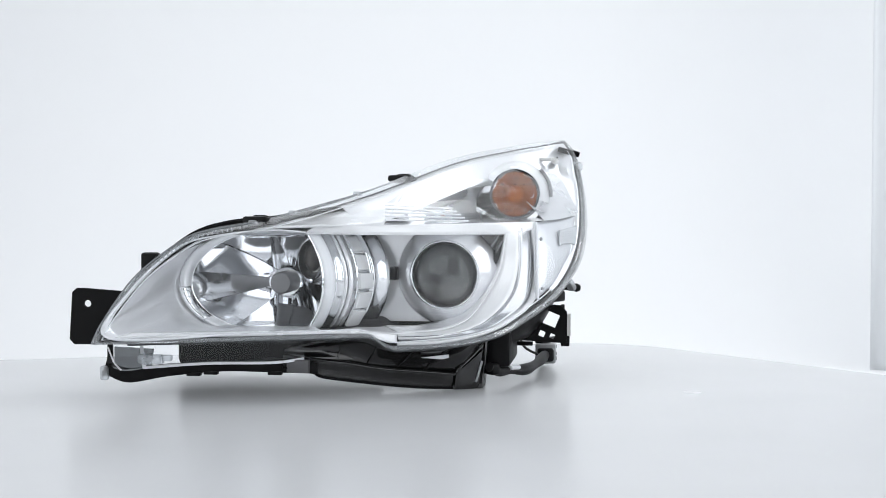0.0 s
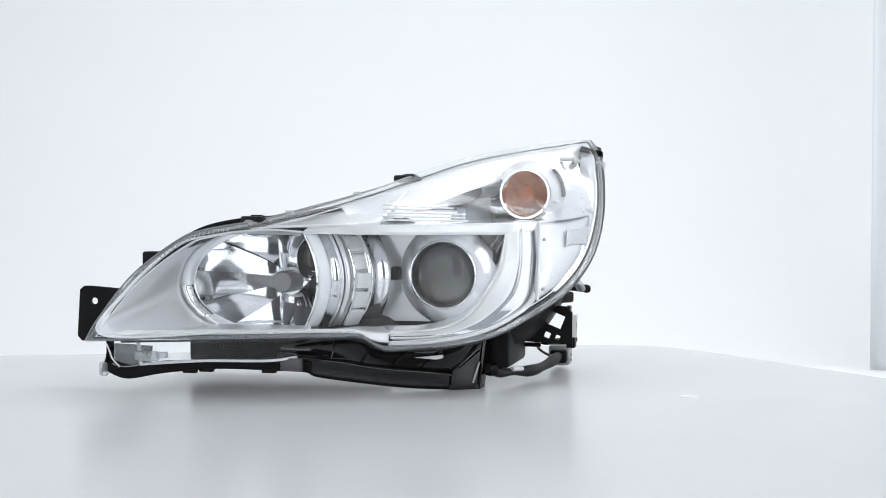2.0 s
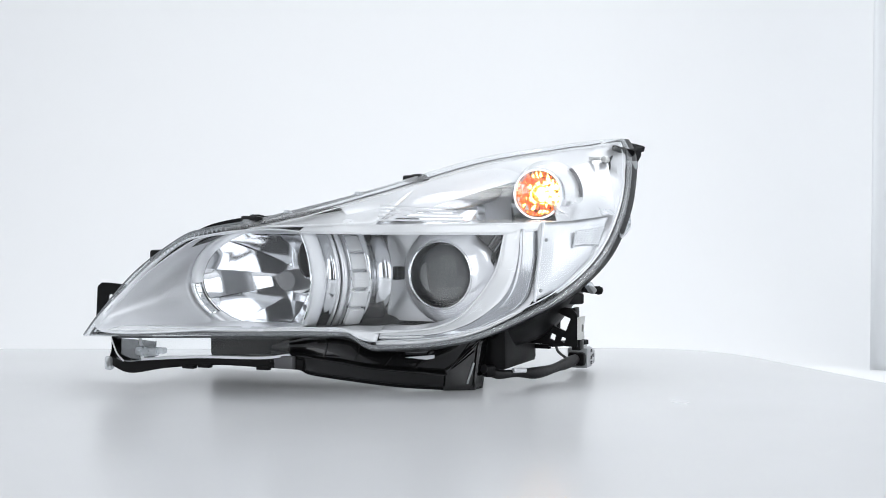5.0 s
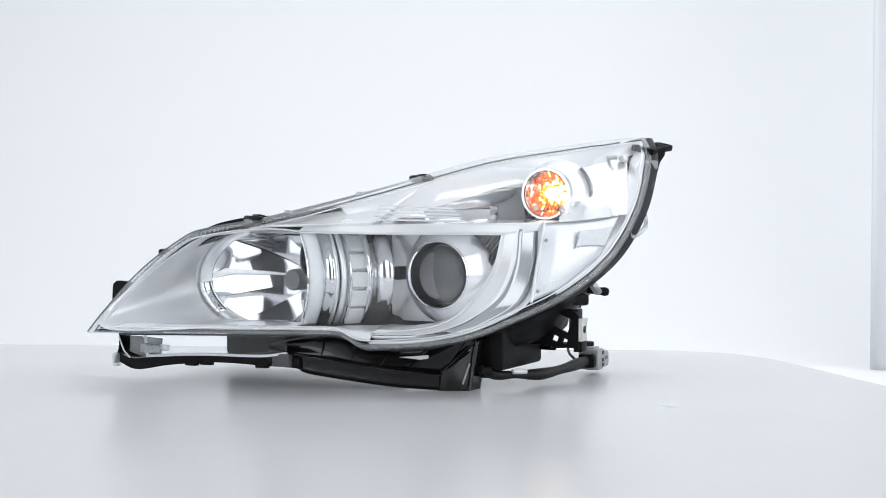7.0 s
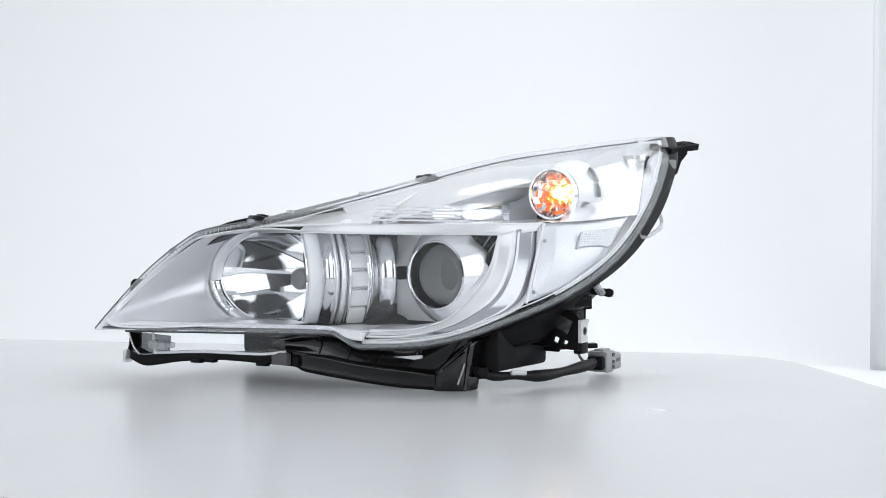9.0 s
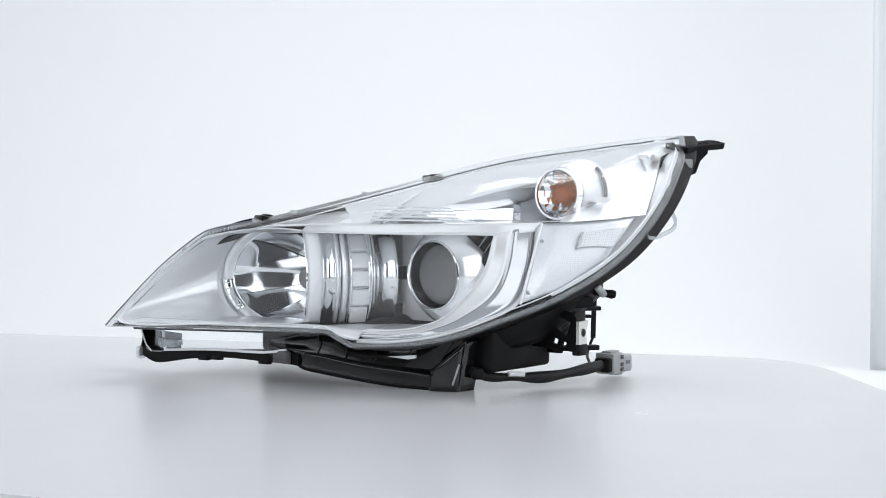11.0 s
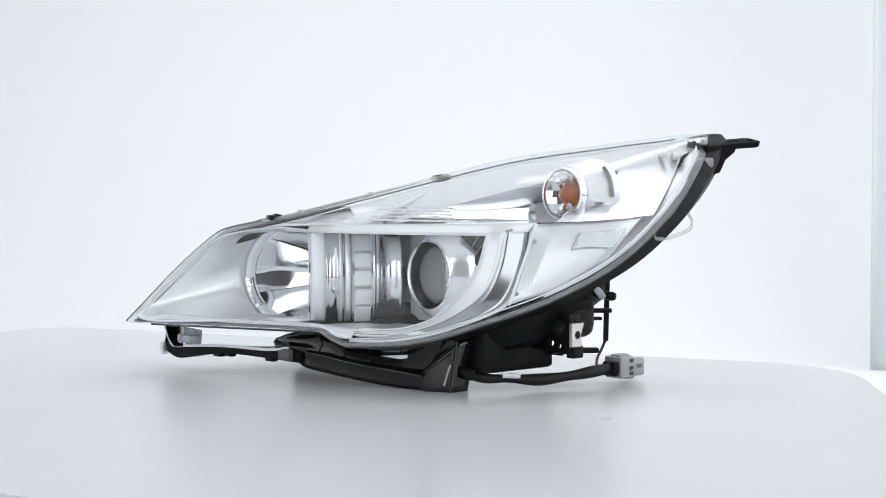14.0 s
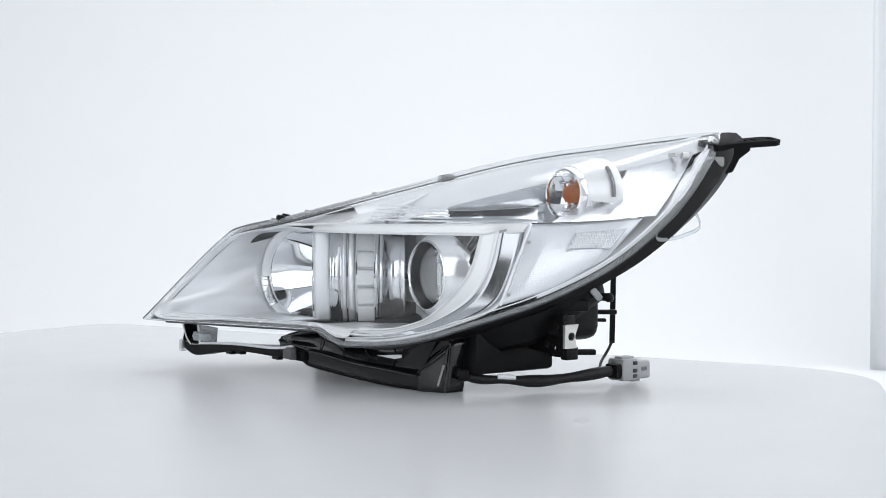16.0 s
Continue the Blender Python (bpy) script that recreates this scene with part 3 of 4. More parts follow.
def build_high_beam(root):
    c = Vector((-0.125, -0.030, 0.092))
    m = facing(c, FRONT)
    wedges = 10

    def ray(a, v):
        r = 1 - v * 0.84
        ax = 0.068 if math.cos(a) > 0 else 0.077
        az = 0.045 if math.sin(a) > 0 else 0.040
        return Vector((ax * math.cos(a) * r, max(-0.0385, min(0.043, az * math.sin(a) * r * 1.05)), -0.058 * (1 - r * r)))

    def clip(p):
        over = 0.74 * p.x - 0.67 * p.y + 0.0207 + 0.034
        return p - Vector((0.74, -0.67, 0)) * over if over > 0 else p

    def bowl(u, v, back=0.0):
        return clip(m @ (ray(2 * math.pi * u, v) - Vector((0, 0, back))))

    def wedge(n):
        """One mirror facet: straight across, curved towards the bulb."""
        a0, a1 = 2 * math.pi * (n - 0.35) / wedges, 2 * math.pi * (n + 0.65) / wedges
        shift = 0.0012 * ((n * 5) % 3 - 1)

        def f(u, v):
            chord = ray(a0, v).lerp(ray(a1, v), u)
            curve = ray(a0 + (a1 - a0) * u, v)
            p = curve.lerp(chord, min(0.5, 4 * v))
            p.z += shift * min(1.0, 8 * v) * (1 - v)
            return clip(m @ p)
        return grid(f, 10, 18)

    def collar(u, v, out=0.0):
        a = 2 * math.pi * u
        e = m.to_3x3() @ Vector((math.cos(a), 0.75 * math.sin(a), 0))
        p = bowl(u, 0.0) + e * (0.011 * v) + FRONT * (0.004 * v + 0.004 * math.sin(math.pi * v) + out)
        p.z = max(0.0545, min(0.1362, p.z))
        return p
    hb = part("high_beam_bowl", grid(lambda u, v: bowl(u, v, 0.0045), 80, 16, closed=True), M_MIRROR, root, "faceted mirror chrome high beam bowl")
    for n in range(wedges):
        part("facet", wedge(n), M_FLUTED, hb, crease=60)
    part("bowl_collar", grid(lambda u, v: collar(0.30 + 0.42 * u, v), 60, 8), M_WING, root, "silver collar round the bowl")
    part("side_reflector", grid(lambda u, v: collar(0.508 + 0.105 * u, 0.02 + 0.93 * v, 0.0015), 14, 8), M_CHROME, root, "small mirror tile on the bowl collar", thick=0.0015)
    for k in range(5):
        part("tile_flute", tube([collar(0.520 + 0.020 * k, 0.06 + 0.85 * j / 8, 0.0022) for j in range(9)], 0.0005, 6), M_CHROME, root)
    part("bulb_shield", revolve([(0.0001, 0.024), (0.0085, 0.024), (0.0098, 0.022), (0.0098, 0.0), (0.0105, -0.02)], facing((-0.122, 0.016, 0.0915), FRONT), 28), M_SHIELD, root, "dull grey bulb shield")
    part("bulb_collar", revolve([(0.0100, 0.001), (0.0125, 0.001), (0.0130, -0.002), (0.0130, -0.01)], facing((-0.122, 0.016, 0.0915), FRONT), 28), M_CHROME, root)

    # wing surface between the lens edge and the bowl
    edge = spline([(-0.085, -0.085, 0.0560), (-0.150, -0.0985, 0.0545), (-0.254, -0.1185, 0.0535), (-0.242, -0.089, 0.0900), (-0.205, -0.070, 0.1255),
                   (-0.175, -0.064, 0.1350), (-0.130, -0.054, 0.1400), (-0.090, -0.044, 0.1370)], 90)
    rim = [collar((-0.17 - 0.66 * k / 89) % 1.0, 1.0) for k in range(90)]
    part("wing", loft(edge, rim, 90, 10, (0, 0.006, 0)), M_WING, root, "silver wing surface round the bowl", thick=0.0015)
    part("bowl_rim", tube([bowl((-0.17 - 0.66 * k / 89) % 1.0, 0.0) for k in range(90)], 0.0006, 6), M_CHROME, root)
    # small position lamp in the upper corner
    part("position_lamp", revolve([(0.013, 0.004), (0.0135, 0.006), (0.015, 0.004), (0.015, -0.012), (0.008, -0.016)], facing((-0.097, -0.022, 0.1130), FRONT), 28, 0.75, 1.25), M_CHROME, root)
    part("position_bulb", revolve([(0.0001, 0.0045), (0.005, 0.0035), (0.0085, 0.0), (0.0105, -0.006), (0.0105, -0.012)], facing((-0.097, -0.020, 0.1140), FRONT), 24, 0.8, 1.25), M_SMOKE, root)


def wall_point(s, z, out=0.0):
    """The bowed wall between the high beam bowl and the projector; s runs along it, z up."""
    k = max(-1.0, min(1.0, (z - 0.095) / 0.042))
    o = out - 0.020 * k * k
    return Vector((-0.085 + 0.67 * s + 0.74 * o, -0.063 + 0.74 * s - 0.67 * o, z))


def build_light_wall(root):
    def strip(s0, s1, o0, om, o1, z0=0.0535, z1=0.1365, nz=24):
        def f(u, v):
            o = o0 * (1 - v) * (1 - 2 * v) + 4 * om * v * (1 - v) + o1 * v * (2 * v - 1)
            return wall_point(s0 + (s1 - s0) * v, z0 + (z1 - z0) * u, o)
        return grid(f, nz, 6)
    part("light_guide", strip(0.005, 0.0185, -0.003, 0.0005, -0.002), M_GUIDE, root, "milky white curved light guide", thick=0.003)
    part("guide_edge", tube([wall_point(0.0040, 0.0540 + 0.0820 * k / 24, -0.0030) for k in range(25)], 0.0009, 6), M_CHROME, root)
    part("mirror_strip", strip(0.0190, 0.0300, -0.005, -0.0075, -0.004), M_MIRROR, root, "mirror slot beside the light guide", thick=0.001)
    for s0, s1 in ((0.0300, 0.0345), (0.0355, 0.0420)):
        part("chrome_strip", strip(s0, s1, -0.0048, -0.0022, -0.0048), M_VACUUM, root, thick=0.001)
    part("strip_backing", strip(0.0300, 0.0436, -0.0062, -0.0062, -0.0062), M_MIRROR, root, thick=0.001)
    part("cell_backing", strip(0.0435, 0.0605, -0.0065, -0.0055, -0.0065), M_WHITE, root, thick=0.001)
    part("chrome_strip", strip(0.0605, 0.0645, -0.002, 0.001, -0.002), M_CHROME, root, thick=0.001)
    part("shroud", strip(0.065, 0.087, -0.002, -0.011, -0.004), M_SHROUD, root, "concave satin shroud beside the projector", thick=0.001)
    zs = [0.0545 + 0.0160 * k for k in range(6)]
    for sv in (0.0437, 0.0602):
        part("cell_frame", tube([wall_point(sv, 0.0545 + 0.0800 * k / 24, -0.0012) for k in range(25)], 0.0010, 6), M_CHROME, root)
    for z0, z1 in zip(zs, zs[1:]):
        def f(u, v, z0=z0, z1=z1):
            return wall_point(0.0445 + 0.015 * v, z0 + 0.0016 + (z1 - z0 - 0.0032) * u, -0.0015)
        cell = part("light_cell", grid(f, 4, 4), M_CELL, root, "clear square daytime light cell", thick=0.0035, bevel=0.0005)
        cell.visible_shadow = False
        part("cell_bar", tube([wall_point(0.0435 + 0.017 * k / 6, z1, -0.003) for k in range(7)], 0.0010, 6), M_CHROME, root)


def build_projector(root):
    d = Vector((-0.17, -0.985, 0.0))
    c = Vector((0.019, -0.010, 0.0990))
    m = facing(c, d)
    dome = [(0.0268 * math.sin(radians(k * 9)), -0.008 + 0.0125 * math.cos(radians(k * 9))) for k in range(11)]
    dome[0] = (0.0001, dome[0][1])
    glass = part("projector_lens", revolve(dome + [(0.0264, -0.0105), (0.0001, -0.0107)], m @ pose(0, 0, -0.003), 56), M_DARKGLASS, root, "clear domed glass projector lens")
    glass.visible_shadow = False
    part("lens_core", revolve([(0.0001, -0.0420), (0.014, -0.0415), (0.0225, -0.0380)], m, 40), M_CHAMBER, root, "dim grey chamber behind the glass")
    part("core_wall", revolve([(0.0225, -0.0380), (0.0252, -0.032), (0.0268, -0.022), (0.0272, -0.0130)], m, 40), M_GREY, root)
    part("lens_seat", revolve([(0.0268, -0.0130), (0.0276, -0.0100), (0.0284, 0.0015)], m, 56), M_GLOSSBLACK, root, "black seat round the glass")
    part("lens_ring", revolve([(0.0284, 0.001), (0.0286, 0.0030), (0.0294, 0.0042), (0.0304, 0.0034), (0.0308, 0.0005)], m, 64), M_CHROME, root, "bright chrome ring")
    part("bezel_ring", revolve([(0.0306, 0.0028), (0.0350, -0.0015), (0.0400, -0.0085), (0.0440, -0.0150), (0.0465, -0.023), (0.0475, -0.040)], m, 64), M_VACUUM, root,
         "wide satin silver collar flaring behind the ring")
    part("projector_surround", prism([(-0.066, -0.044), (0.052, -0.044), (0.052, 0.037), (-0.066, 0.037)], m @ pose(0, 0, -0.031), 0.003, holes=((0, 0, 0.032, 36),)), M_BRIGHT, root, "silver plate behind the projector", smooth=False)
    part("ring_lug", block(facing(m @ Vector((-0.0475, 0.0, -0.012)), d), 0.006, 0.012, 0.012, 0.001), M_BLACK, root)
    # dark corner plate over the ring
    q = facing((0.0625, 0.000, 0.1215), (0.45, -0.89, 0))
    part("corner_plate", prism([(-0.015, 0.0125), (0.0115, 0.0125), (0.0100, 0.004), (0.0, -0.016), (-0.003, -0.014), (0.0, -0.002)], q, 0.003), M_GLOSSBLACK, root, "dark corner plate above the projector", smooth=False)
    for k in range(2):
        part("corner_rib", block(q @ pose(-0.001 + 0.005 * k, 0.007 - 0.004 * k, 0.004, 0, 0, -35), 0.0010, 0.012, 0.002), M_SHIELD, root)


def build_turn_signal(root):
    d = Vector((-0.10, -0.995, 0.02))
    c = Vector((0.0870, 0.0900, 0.1700))
    SCREW = Vector((0.1343, 0.199, 0.2046))
    m = facing(c, d)
    rng = random.Random(5)
    bm = bmesh.new()
    cell, rise = 0.0212 * 2 / 11, 0.0212 * 2 / 7
    for i in range(11):
        for j in range(7):
            tx, ty = rng.uniform(-0.22, 0.22), rng.uniform(-0.22, 0.22)
            vs = []
            for di, dj in ((0, 0), (1, 0), (1, 1), (0, 1)):
                x, y = -0.0212 + cell * (i + di), -0.0212 + rise * (j + dj)
                r = math.hypot(x, y)
                k = min(1.0, 0.0212 / max(r, 1e-6))
                h = -0.016 * (1 - (min(r, 0.0212) / 0.0212) ** 2) + (cell * tx * (di - 0.5) + rise * ty * (dj - 0.5)) * (k >= 1)
                vs.append(bm.verts.new(m @ Vector((x * k, y * k, h))))
            if (vs[0].co - vs[2].co).length > 1e-4 and (vs[1].co - vs[3].co).length > 1e-4:
                bm.faces.new(vs)
    bmesh.ops.delete(bm, geom=[v for v in bm.verts if not v.link_faces], context="VERTS")
    part("signal_bowl", bm, M_FLUTED, root, "chrome turn signal bowl of small square facets", smooth=False)
    part("signal_ring", revolve([(0.0212, -0.001), (0.0217, 0.002), (0.0236, 0.002), (0.0241, 0.0), (0.0241, -0.006)], m, 48), M_CHROME, root, "chrome ring round the turn signal")
    bulb = part("signal_bulb", revolve([(0.0001, -0.0005), (0.004, -0.0010), (0.0072, -0.0035), (0.0085, -0.0075), (0.0078, -0.012), (0.0060, -0.016)], m, 28), M_AMBER, root, "amber glass turn signal bulb")
    bulb.visible_shadow = False
    part("bulb_socket", revolve([(0.0064, -0.0150), (0.0075, -0.0150), (0.0110, -0.0150), (0.0110, -0.040), (0.0001, -0.040)], m, 20), M_BLACK, root)
    part("signal_seal", revolve([(0.0204, -0.0022), (0.0208, -0.0004), (0.0213, -0.0004), (0.0213, -0.0022)], m, 48), M_SEAL, root, "dark seal inside the chrome ring")
    part("signal_barrel", revolve([(0.0240, -0.004), (0.0243, -0.016), (0.0248, -0.034)], m, 48), M_SATIN, root, "satin silver barrel of the turn signal")
    part("signal_hood", revolve([(0.0243, -0.005), (0.0258, -0.010), (0.0290, -0.020), (0.0325, -0.028), (0.0330, -0.040)], m, 40, a0=-14, a1=150), M_SATIN, root, "flared silver hood behind the barrel")
    for k in range(5):
        part("barrel_rib", revolve([(0.0244, -0.0052 - 0.0016 * k), (0.0251, -0.0058 - 0.0016 * k), (0.0246, -0.0066 - 0.0016 * k)], m, 20, a0=-40, a1=20), M_BRIGHT, root)
    # dark curved slot at the edge of the hood
    part("slot", revolve([(0.0322, -0.0270), (0.0330, -0.0255), (0.0352, -0.0262), (0.0356, -0.0280)], m, 20, a0=-4, a1=46), M_SHIELD, root, "dark curved slot in the silver panel")
    part("corner_screw", join(revolve([(0.0001, 0.003), (0.0030, 0.0026), (0.0036, 0.0), (0.0036, -0.004)], facing(SCREW, (-0.4, -0.9, 0.1)), 16), block(facing(SCREW + Vector((-0.012, -0.004, 0.001)), (-0.4, -0.9, 0.1)), 0.020, 0.0035, 0.003, 0.0012)), M_STEEL, root, "small bright fixing in the upper corner")
    # hinged wire that always glows; its swing stands in for switching on and off
    wire = part("filament", tube([Vector((0, 0, 0.001)), Vector((0, 0, 0.004)), Vector((0, 0, 0.0095))], 0.0028, 10, lambda t: 0.0016 + 0.0022 * t), M_FILAMENT, root, "hot glowing wire of the signal bulb")
    # Disc added to close the socket so the idle wire's glow stays inside.
    part("wire_shutter", revolve([(0.0001, 0.0006), (0.0085, 0.0006), (0.0085, -0.0006), (0.0001, -0.0006)], pose(0, 0, 0), 20), M_STEEL, wire, "small steel disc added to shut the wire's glow into the socket")
    wire.matrix_basis = m @ pose(0, 0, -0.0155)
    return wire, m @ pose(0, 0, -0.0165)


# ------------------------------------------------------------------ headlight: brackets and cable
def ribbon(path, height, depth, toward):
    """A beam along a path: its height along z and its depth along a direction."""
    w = Vector(toward).normalized() * depth

    def f(u, v):
        p = at(path, u)
        h = height(u)
        q = [(0, 0), (0, h), (1, h), (1, 0), (0, 0)][round(v * 4)]
        return p + w * q[0] + Vector((0, 0, q[1]))
    bm = grid(f, 40, 4)
    bmesh.ops.holes_fill(bm, edges=bm.edges[:], sides=6)
    bmesh.ops.recalc_face_normals(bm, faces=bm.faces[:])
    return bm


def build_brackets(root):
    # lower beam under the lens
    path = spline([(-0.263, -0.081, 0.020), (-0.245, -0.079, 0.0130), (-0.212, -0.077, 0.0180), (-0.168, -0.0735, 0.0215), (-0.120, -0.070, 0.0200), (-0.089, -0.066, 0.0185)], 50)
    part("lower_beam", ribbon(path, lambda u: 0.0085 + 0.002 * math.sin(9 * u), 0.016, (0.1, 1, 0)), M_BLACK, root, bevel=0.001)
    part("beam_end", ribbon(spline([(-0.266, -0.081, 0.018), (-0.262, -0.0805, 0.028), (-0.2615, -0.0805, 0.041)], 10), lambda u: 0.004, 0.016, (0.1, 1, 0)), M_BLACK, root)
    part("end_web", prism([(-0.258, 0.020), (-0.228, 0.020), (-0.226, 0.040), (-0.258, 0.042)], Matrix(((1, 0, 0, 0), (0.07, 0, 1, -0.052), (0, 1, 0, 0), (0, 0, 0, 1))), 0.003), M_SMOKED, root, "smoked web at the end of the beam", smooth=False)
    strip = spline([(-0.232, -0.082, 0.0270), (-0.18, -0.078, 0.0300), (-0.125, -0.0725, 0.0300), (-0.100, -0.0690, 0.0330)], 30)
    part("clear_strip", loft(strip, [p + Vector((0, -0.0015, 0.0165)) for p in strip], 30, 4), M_STRIP, root, "bright clear strip under the lens")
    part("strip_edge", ribbon([p + Vector((0, -0.001, -0.0022)) for p in strip], lambda u: 0.0022, 0.004, (0.1, 1, 0)), M_WHITE, root, "white lower edge of the strip")
    part("strip_frame", ribbon(spline([(-0.2345, -0.0830, 0.0440), (-0.2335, -0.0830, 0.0360), (-0.2325, -0.0825, 0.0260)], 10), lambda u: 0.0015, 0.003, (1, 0.1, 0)), M_WHITE, root)
    part("strip_skin", loft(spline([(-0.258, -0.0835, 0.0465), (-0.16, -0.080, 0.0475), (-0.06, -0.070, 0.0480)], 30), spline([(-0.256, -0.0825, 0.0430), (-0.16, -0.078, 0.0445), (-0.07, -0.068, 0.0450)], 30), 30, 3), M_STRIP, root, "clear flange below the lens edge")
    # Pale tubes stand in for the white highlights along the beam's top and end.
    part("beam_highlight", tube([p + Vector((0, -0.0004, 0.0088 + 0.002 * math.sin(9 * k / 49))) for k, p in enumerate(path)][2:30], 0.0006, 6), M_NUB, root)
    part("end_line", tube(even([Vector((-0.2605, -0.0825, 0.0430)), Vector((-0.2560, -0.0815, 0.0300)), Vector((-0.2500, -0.0805, 0.0235))], 10), 0.0008, 6), M_GUIDE, root)
    for a in range(6):
        r = radians(60 * a)
        part("clip_petal", block(facing((-0.2262 + 0.0042 * math.cos(r), -0.0900, 0.0335 + 0.0036 * math.sin(r)), FRONT), 0.0022, 0.0022, 0.002, 0.0005), M_NUB, root)
    for u in (0.42, 0.50, 0.80):
        part("beam_lug", block(facing(at(path, u) + Vector((0, 0.002, -0.0006)), FRONT), 0.012, 0.003, 0.006, 0.0006), M_BLACK, root)
    part("strip_clip", join(block(facing((-0.2245, -0.0865, 0.0335), FRONT), 0.022, 0.008, 0.006, 0.002), block(facing((-0.212, -0.0865, 0.0345), FRONT), 0.010, 0.005, 0.006, 0.001)), M_NUB, root)
    part("end_clip", block(facing((-0.2640, -0.080, 0.0215), FRONT), 0.007, 0.012, 0.007, 0.002), M_NUB, root)
    # glossy foot that carries the lamp
    top = spline([(-0.116, -0.070, 0.0400), (-0.095, -0.066, 0.0440), (-0.070, -0.066, 0.0490), (-0.045, -0.068, 0.0480), (-0.028, -0.066, 0.0400), (0.009, -0.062, 0.0390), (0.035, -0.052, 0.0420), (0.058, -0.032, 0.0520)], 50)
    ridge = spline([(-0.116, -0.072, 0.0365), (-0.092, -0.065, 0.0310), (-0.066, -0.058, 0.0270), (-0.036, -0.049, 0.0210), (0.0, -0.039, 0.0170), (0.028, -0.030, 0.0140)], 50)
    bot = spline([(-0.118, -0.069, 0.0230), (-0.092, -0.062, 0.0175), (-0.085, -0.060, 0.0138), (-0.048, -0.049, 0.0075), (-0.010, -0.038, 0.0025), (0.028, -0.027, 0.0)], 50)
    part("foot_wall", loft(top, ridge, 50, 6, (0, 0.006, 0)), M_GLOSSBLACK, root, "glossy black plastic web under the lens", thick=0.003)
    part("foot_beam", loft(ridge, bot, 50, 5, (0, 0.0012, 0)), M_GLOSSBLACK, root, "glossy black plastic foot beam", thick=0.006)
    part("beam_lip", tube([p + Vector((0, -0.0006, 0.0016)) for p in bot], 0.0013, 6), M_BLACK, root)
    part("beam_lip", tube(ridge, 0.0014, 8), M_GLOSSBLACK, root)
    part("foot_flange", loft([p + Vector((0.0, 0.001, 0.0014)) for p in ridge[12:]], [p + Vector((0.0, -0.0050, 0.0004)) for p in ridge[12:]], 40, 3, (0, 0, 0.0008)), M_GLOSSBLACK, root, "glossy black flange along the foot beam", thick=0.0015)
    part("foot_flange", loft([p + Vector((0.0, 0.0, 0.0010)) for p in top[22:46]], [p + Vector((0.0, -0.0040, 0.0)) for p in top[22:46]], 24, 3, (0, 0, 0.0006)), M_GLOSSBLACK, root, thick=0.0012)
    # Thin ribs added so that the smooth web shows glints.
    for k in range(4):
        u = 0.25 + 0.17 * k
        part("glint_rib", tube(even([at(top, u) + Vector((0, 0.0035, -0.002)), at(top, u + 0.03).lerp(at(ridge, u + 0.03), 0.5) + Vector((0, 0.0048, 0)), at(ridge, u + 0.05)], 8), 0.0006, 6), M_GLOSSBLACK, root)
    part("beam_pad", block(facing((-0.106, -0.0685, 0.0255), (-0.25, -0.97, 0)), 0.022, 0.011, 0.006, 0.001), M_PAD, root, "dull dark grey pad on the beam")
    # wedge-shaped end of the foot
    w0 = spline([(0.027, -0.0310, 0.0002), (0.0285, -0.0320, 0.010), (0.029, -0.0330, 0.0170)], 8)
    w1 = spline([(0.051, -0.0215, 0.0002), (0.053, -0.0200, 0.020), (0.0555, -0.0190, 0.0440)], 8)
    w2 = spline([(0.055, -0.0040, 0.0010), (0.058, -0.0020, 0.020), (0.064, 0.0, 0.0480)], 8)
    part("foot_end", loft(w0, w1, 8, 5, (0, -0.001, 0)), M_GLOSSBLACK, root, "wedge-shaped glossy black end of the foot", thick=0.003)
    part("foot_web", loft(even([Vector((0.027, -0.029, 0.014)), Vector((0.0565, -0.017, 0.042))], 8), even([Vector((0.020, -0.030, 0.018)), Vector((0.058, -0.027, 0.051))], 8), 8, 4), M_GLOSSBLACK, root, thick=0.002)
    part("foot_cheek", loft(w1, w2, 8, 4), M_GLOSSBLACK, root, thick=0.003)
    part("end_lip", tube([w0[-1].lerp(w1[-1], k / 8) for k in range(9)], 0.0012, 6), M_GLOSSBLACK, root)
    part("end_lip", tube(list(w1), 0.0011, 6), M_GLOSSBLACK, root)
    part("foot_pad", prism([(0.026, -0.031), (0.051, -0.0215), (0.055, -0.004), (0.030, -0.012)], pose(0, 0, 0.0002), 0.004), M_GLOSSBLACK, root, smooth=False)
    part("end_rib", tube(even([Vector((0.034, -0.0305, 0.019)), Vector((0.052, -0.0225, 0.034))], 6), 0.0009, 6), M_GLOSSBLACK, root)
    # This pale rib stands in for a glint on the foot's end.
    part("end_rib", tube(even([Vector((0.046, -0.0250, 0.006)), Vector((0.0515, -0.0230, 0.024))], 6), 0.0009, 6), M_NUB, root)
    # Solid white plate standing in for the bright gap between lens and foot.
    part("bright_gap_plate", prism([(-0.002, 0.0305), (0.022, 0.0325), (0.022, 0.0297), (0.016, 0.0285)], Matrix(((1, 0, 0, 0), (0.25, 0, 1, -0.052), (0, 1, 0, 0), (0, 0, 0, 1))), 0.002), M_WHITE, root, "white plate in place of the bright gap between lens and foot", smooth=False)
    # flat mounting plate with a hole
    fm = facing((-0.280, -0.026, 0.065), (-0.03, -1, 0))
    pl = [(-0.0265, -0.0210), (-0.0225, -0.0255), (0.030, -0.0255), (0.030, 0.020), (-0.014, 0.0235), (-0.020, 0.0235), (-0.0240, 0.020)]
    part("mounting_plate", prism(pl, fm, -0.0035, holes=((-0.0105, 0.0100, 0.0030, 12),)), M_BLACK, root, "flat black mounting plate with a round hole", smooth=False, bevel=0.0006)
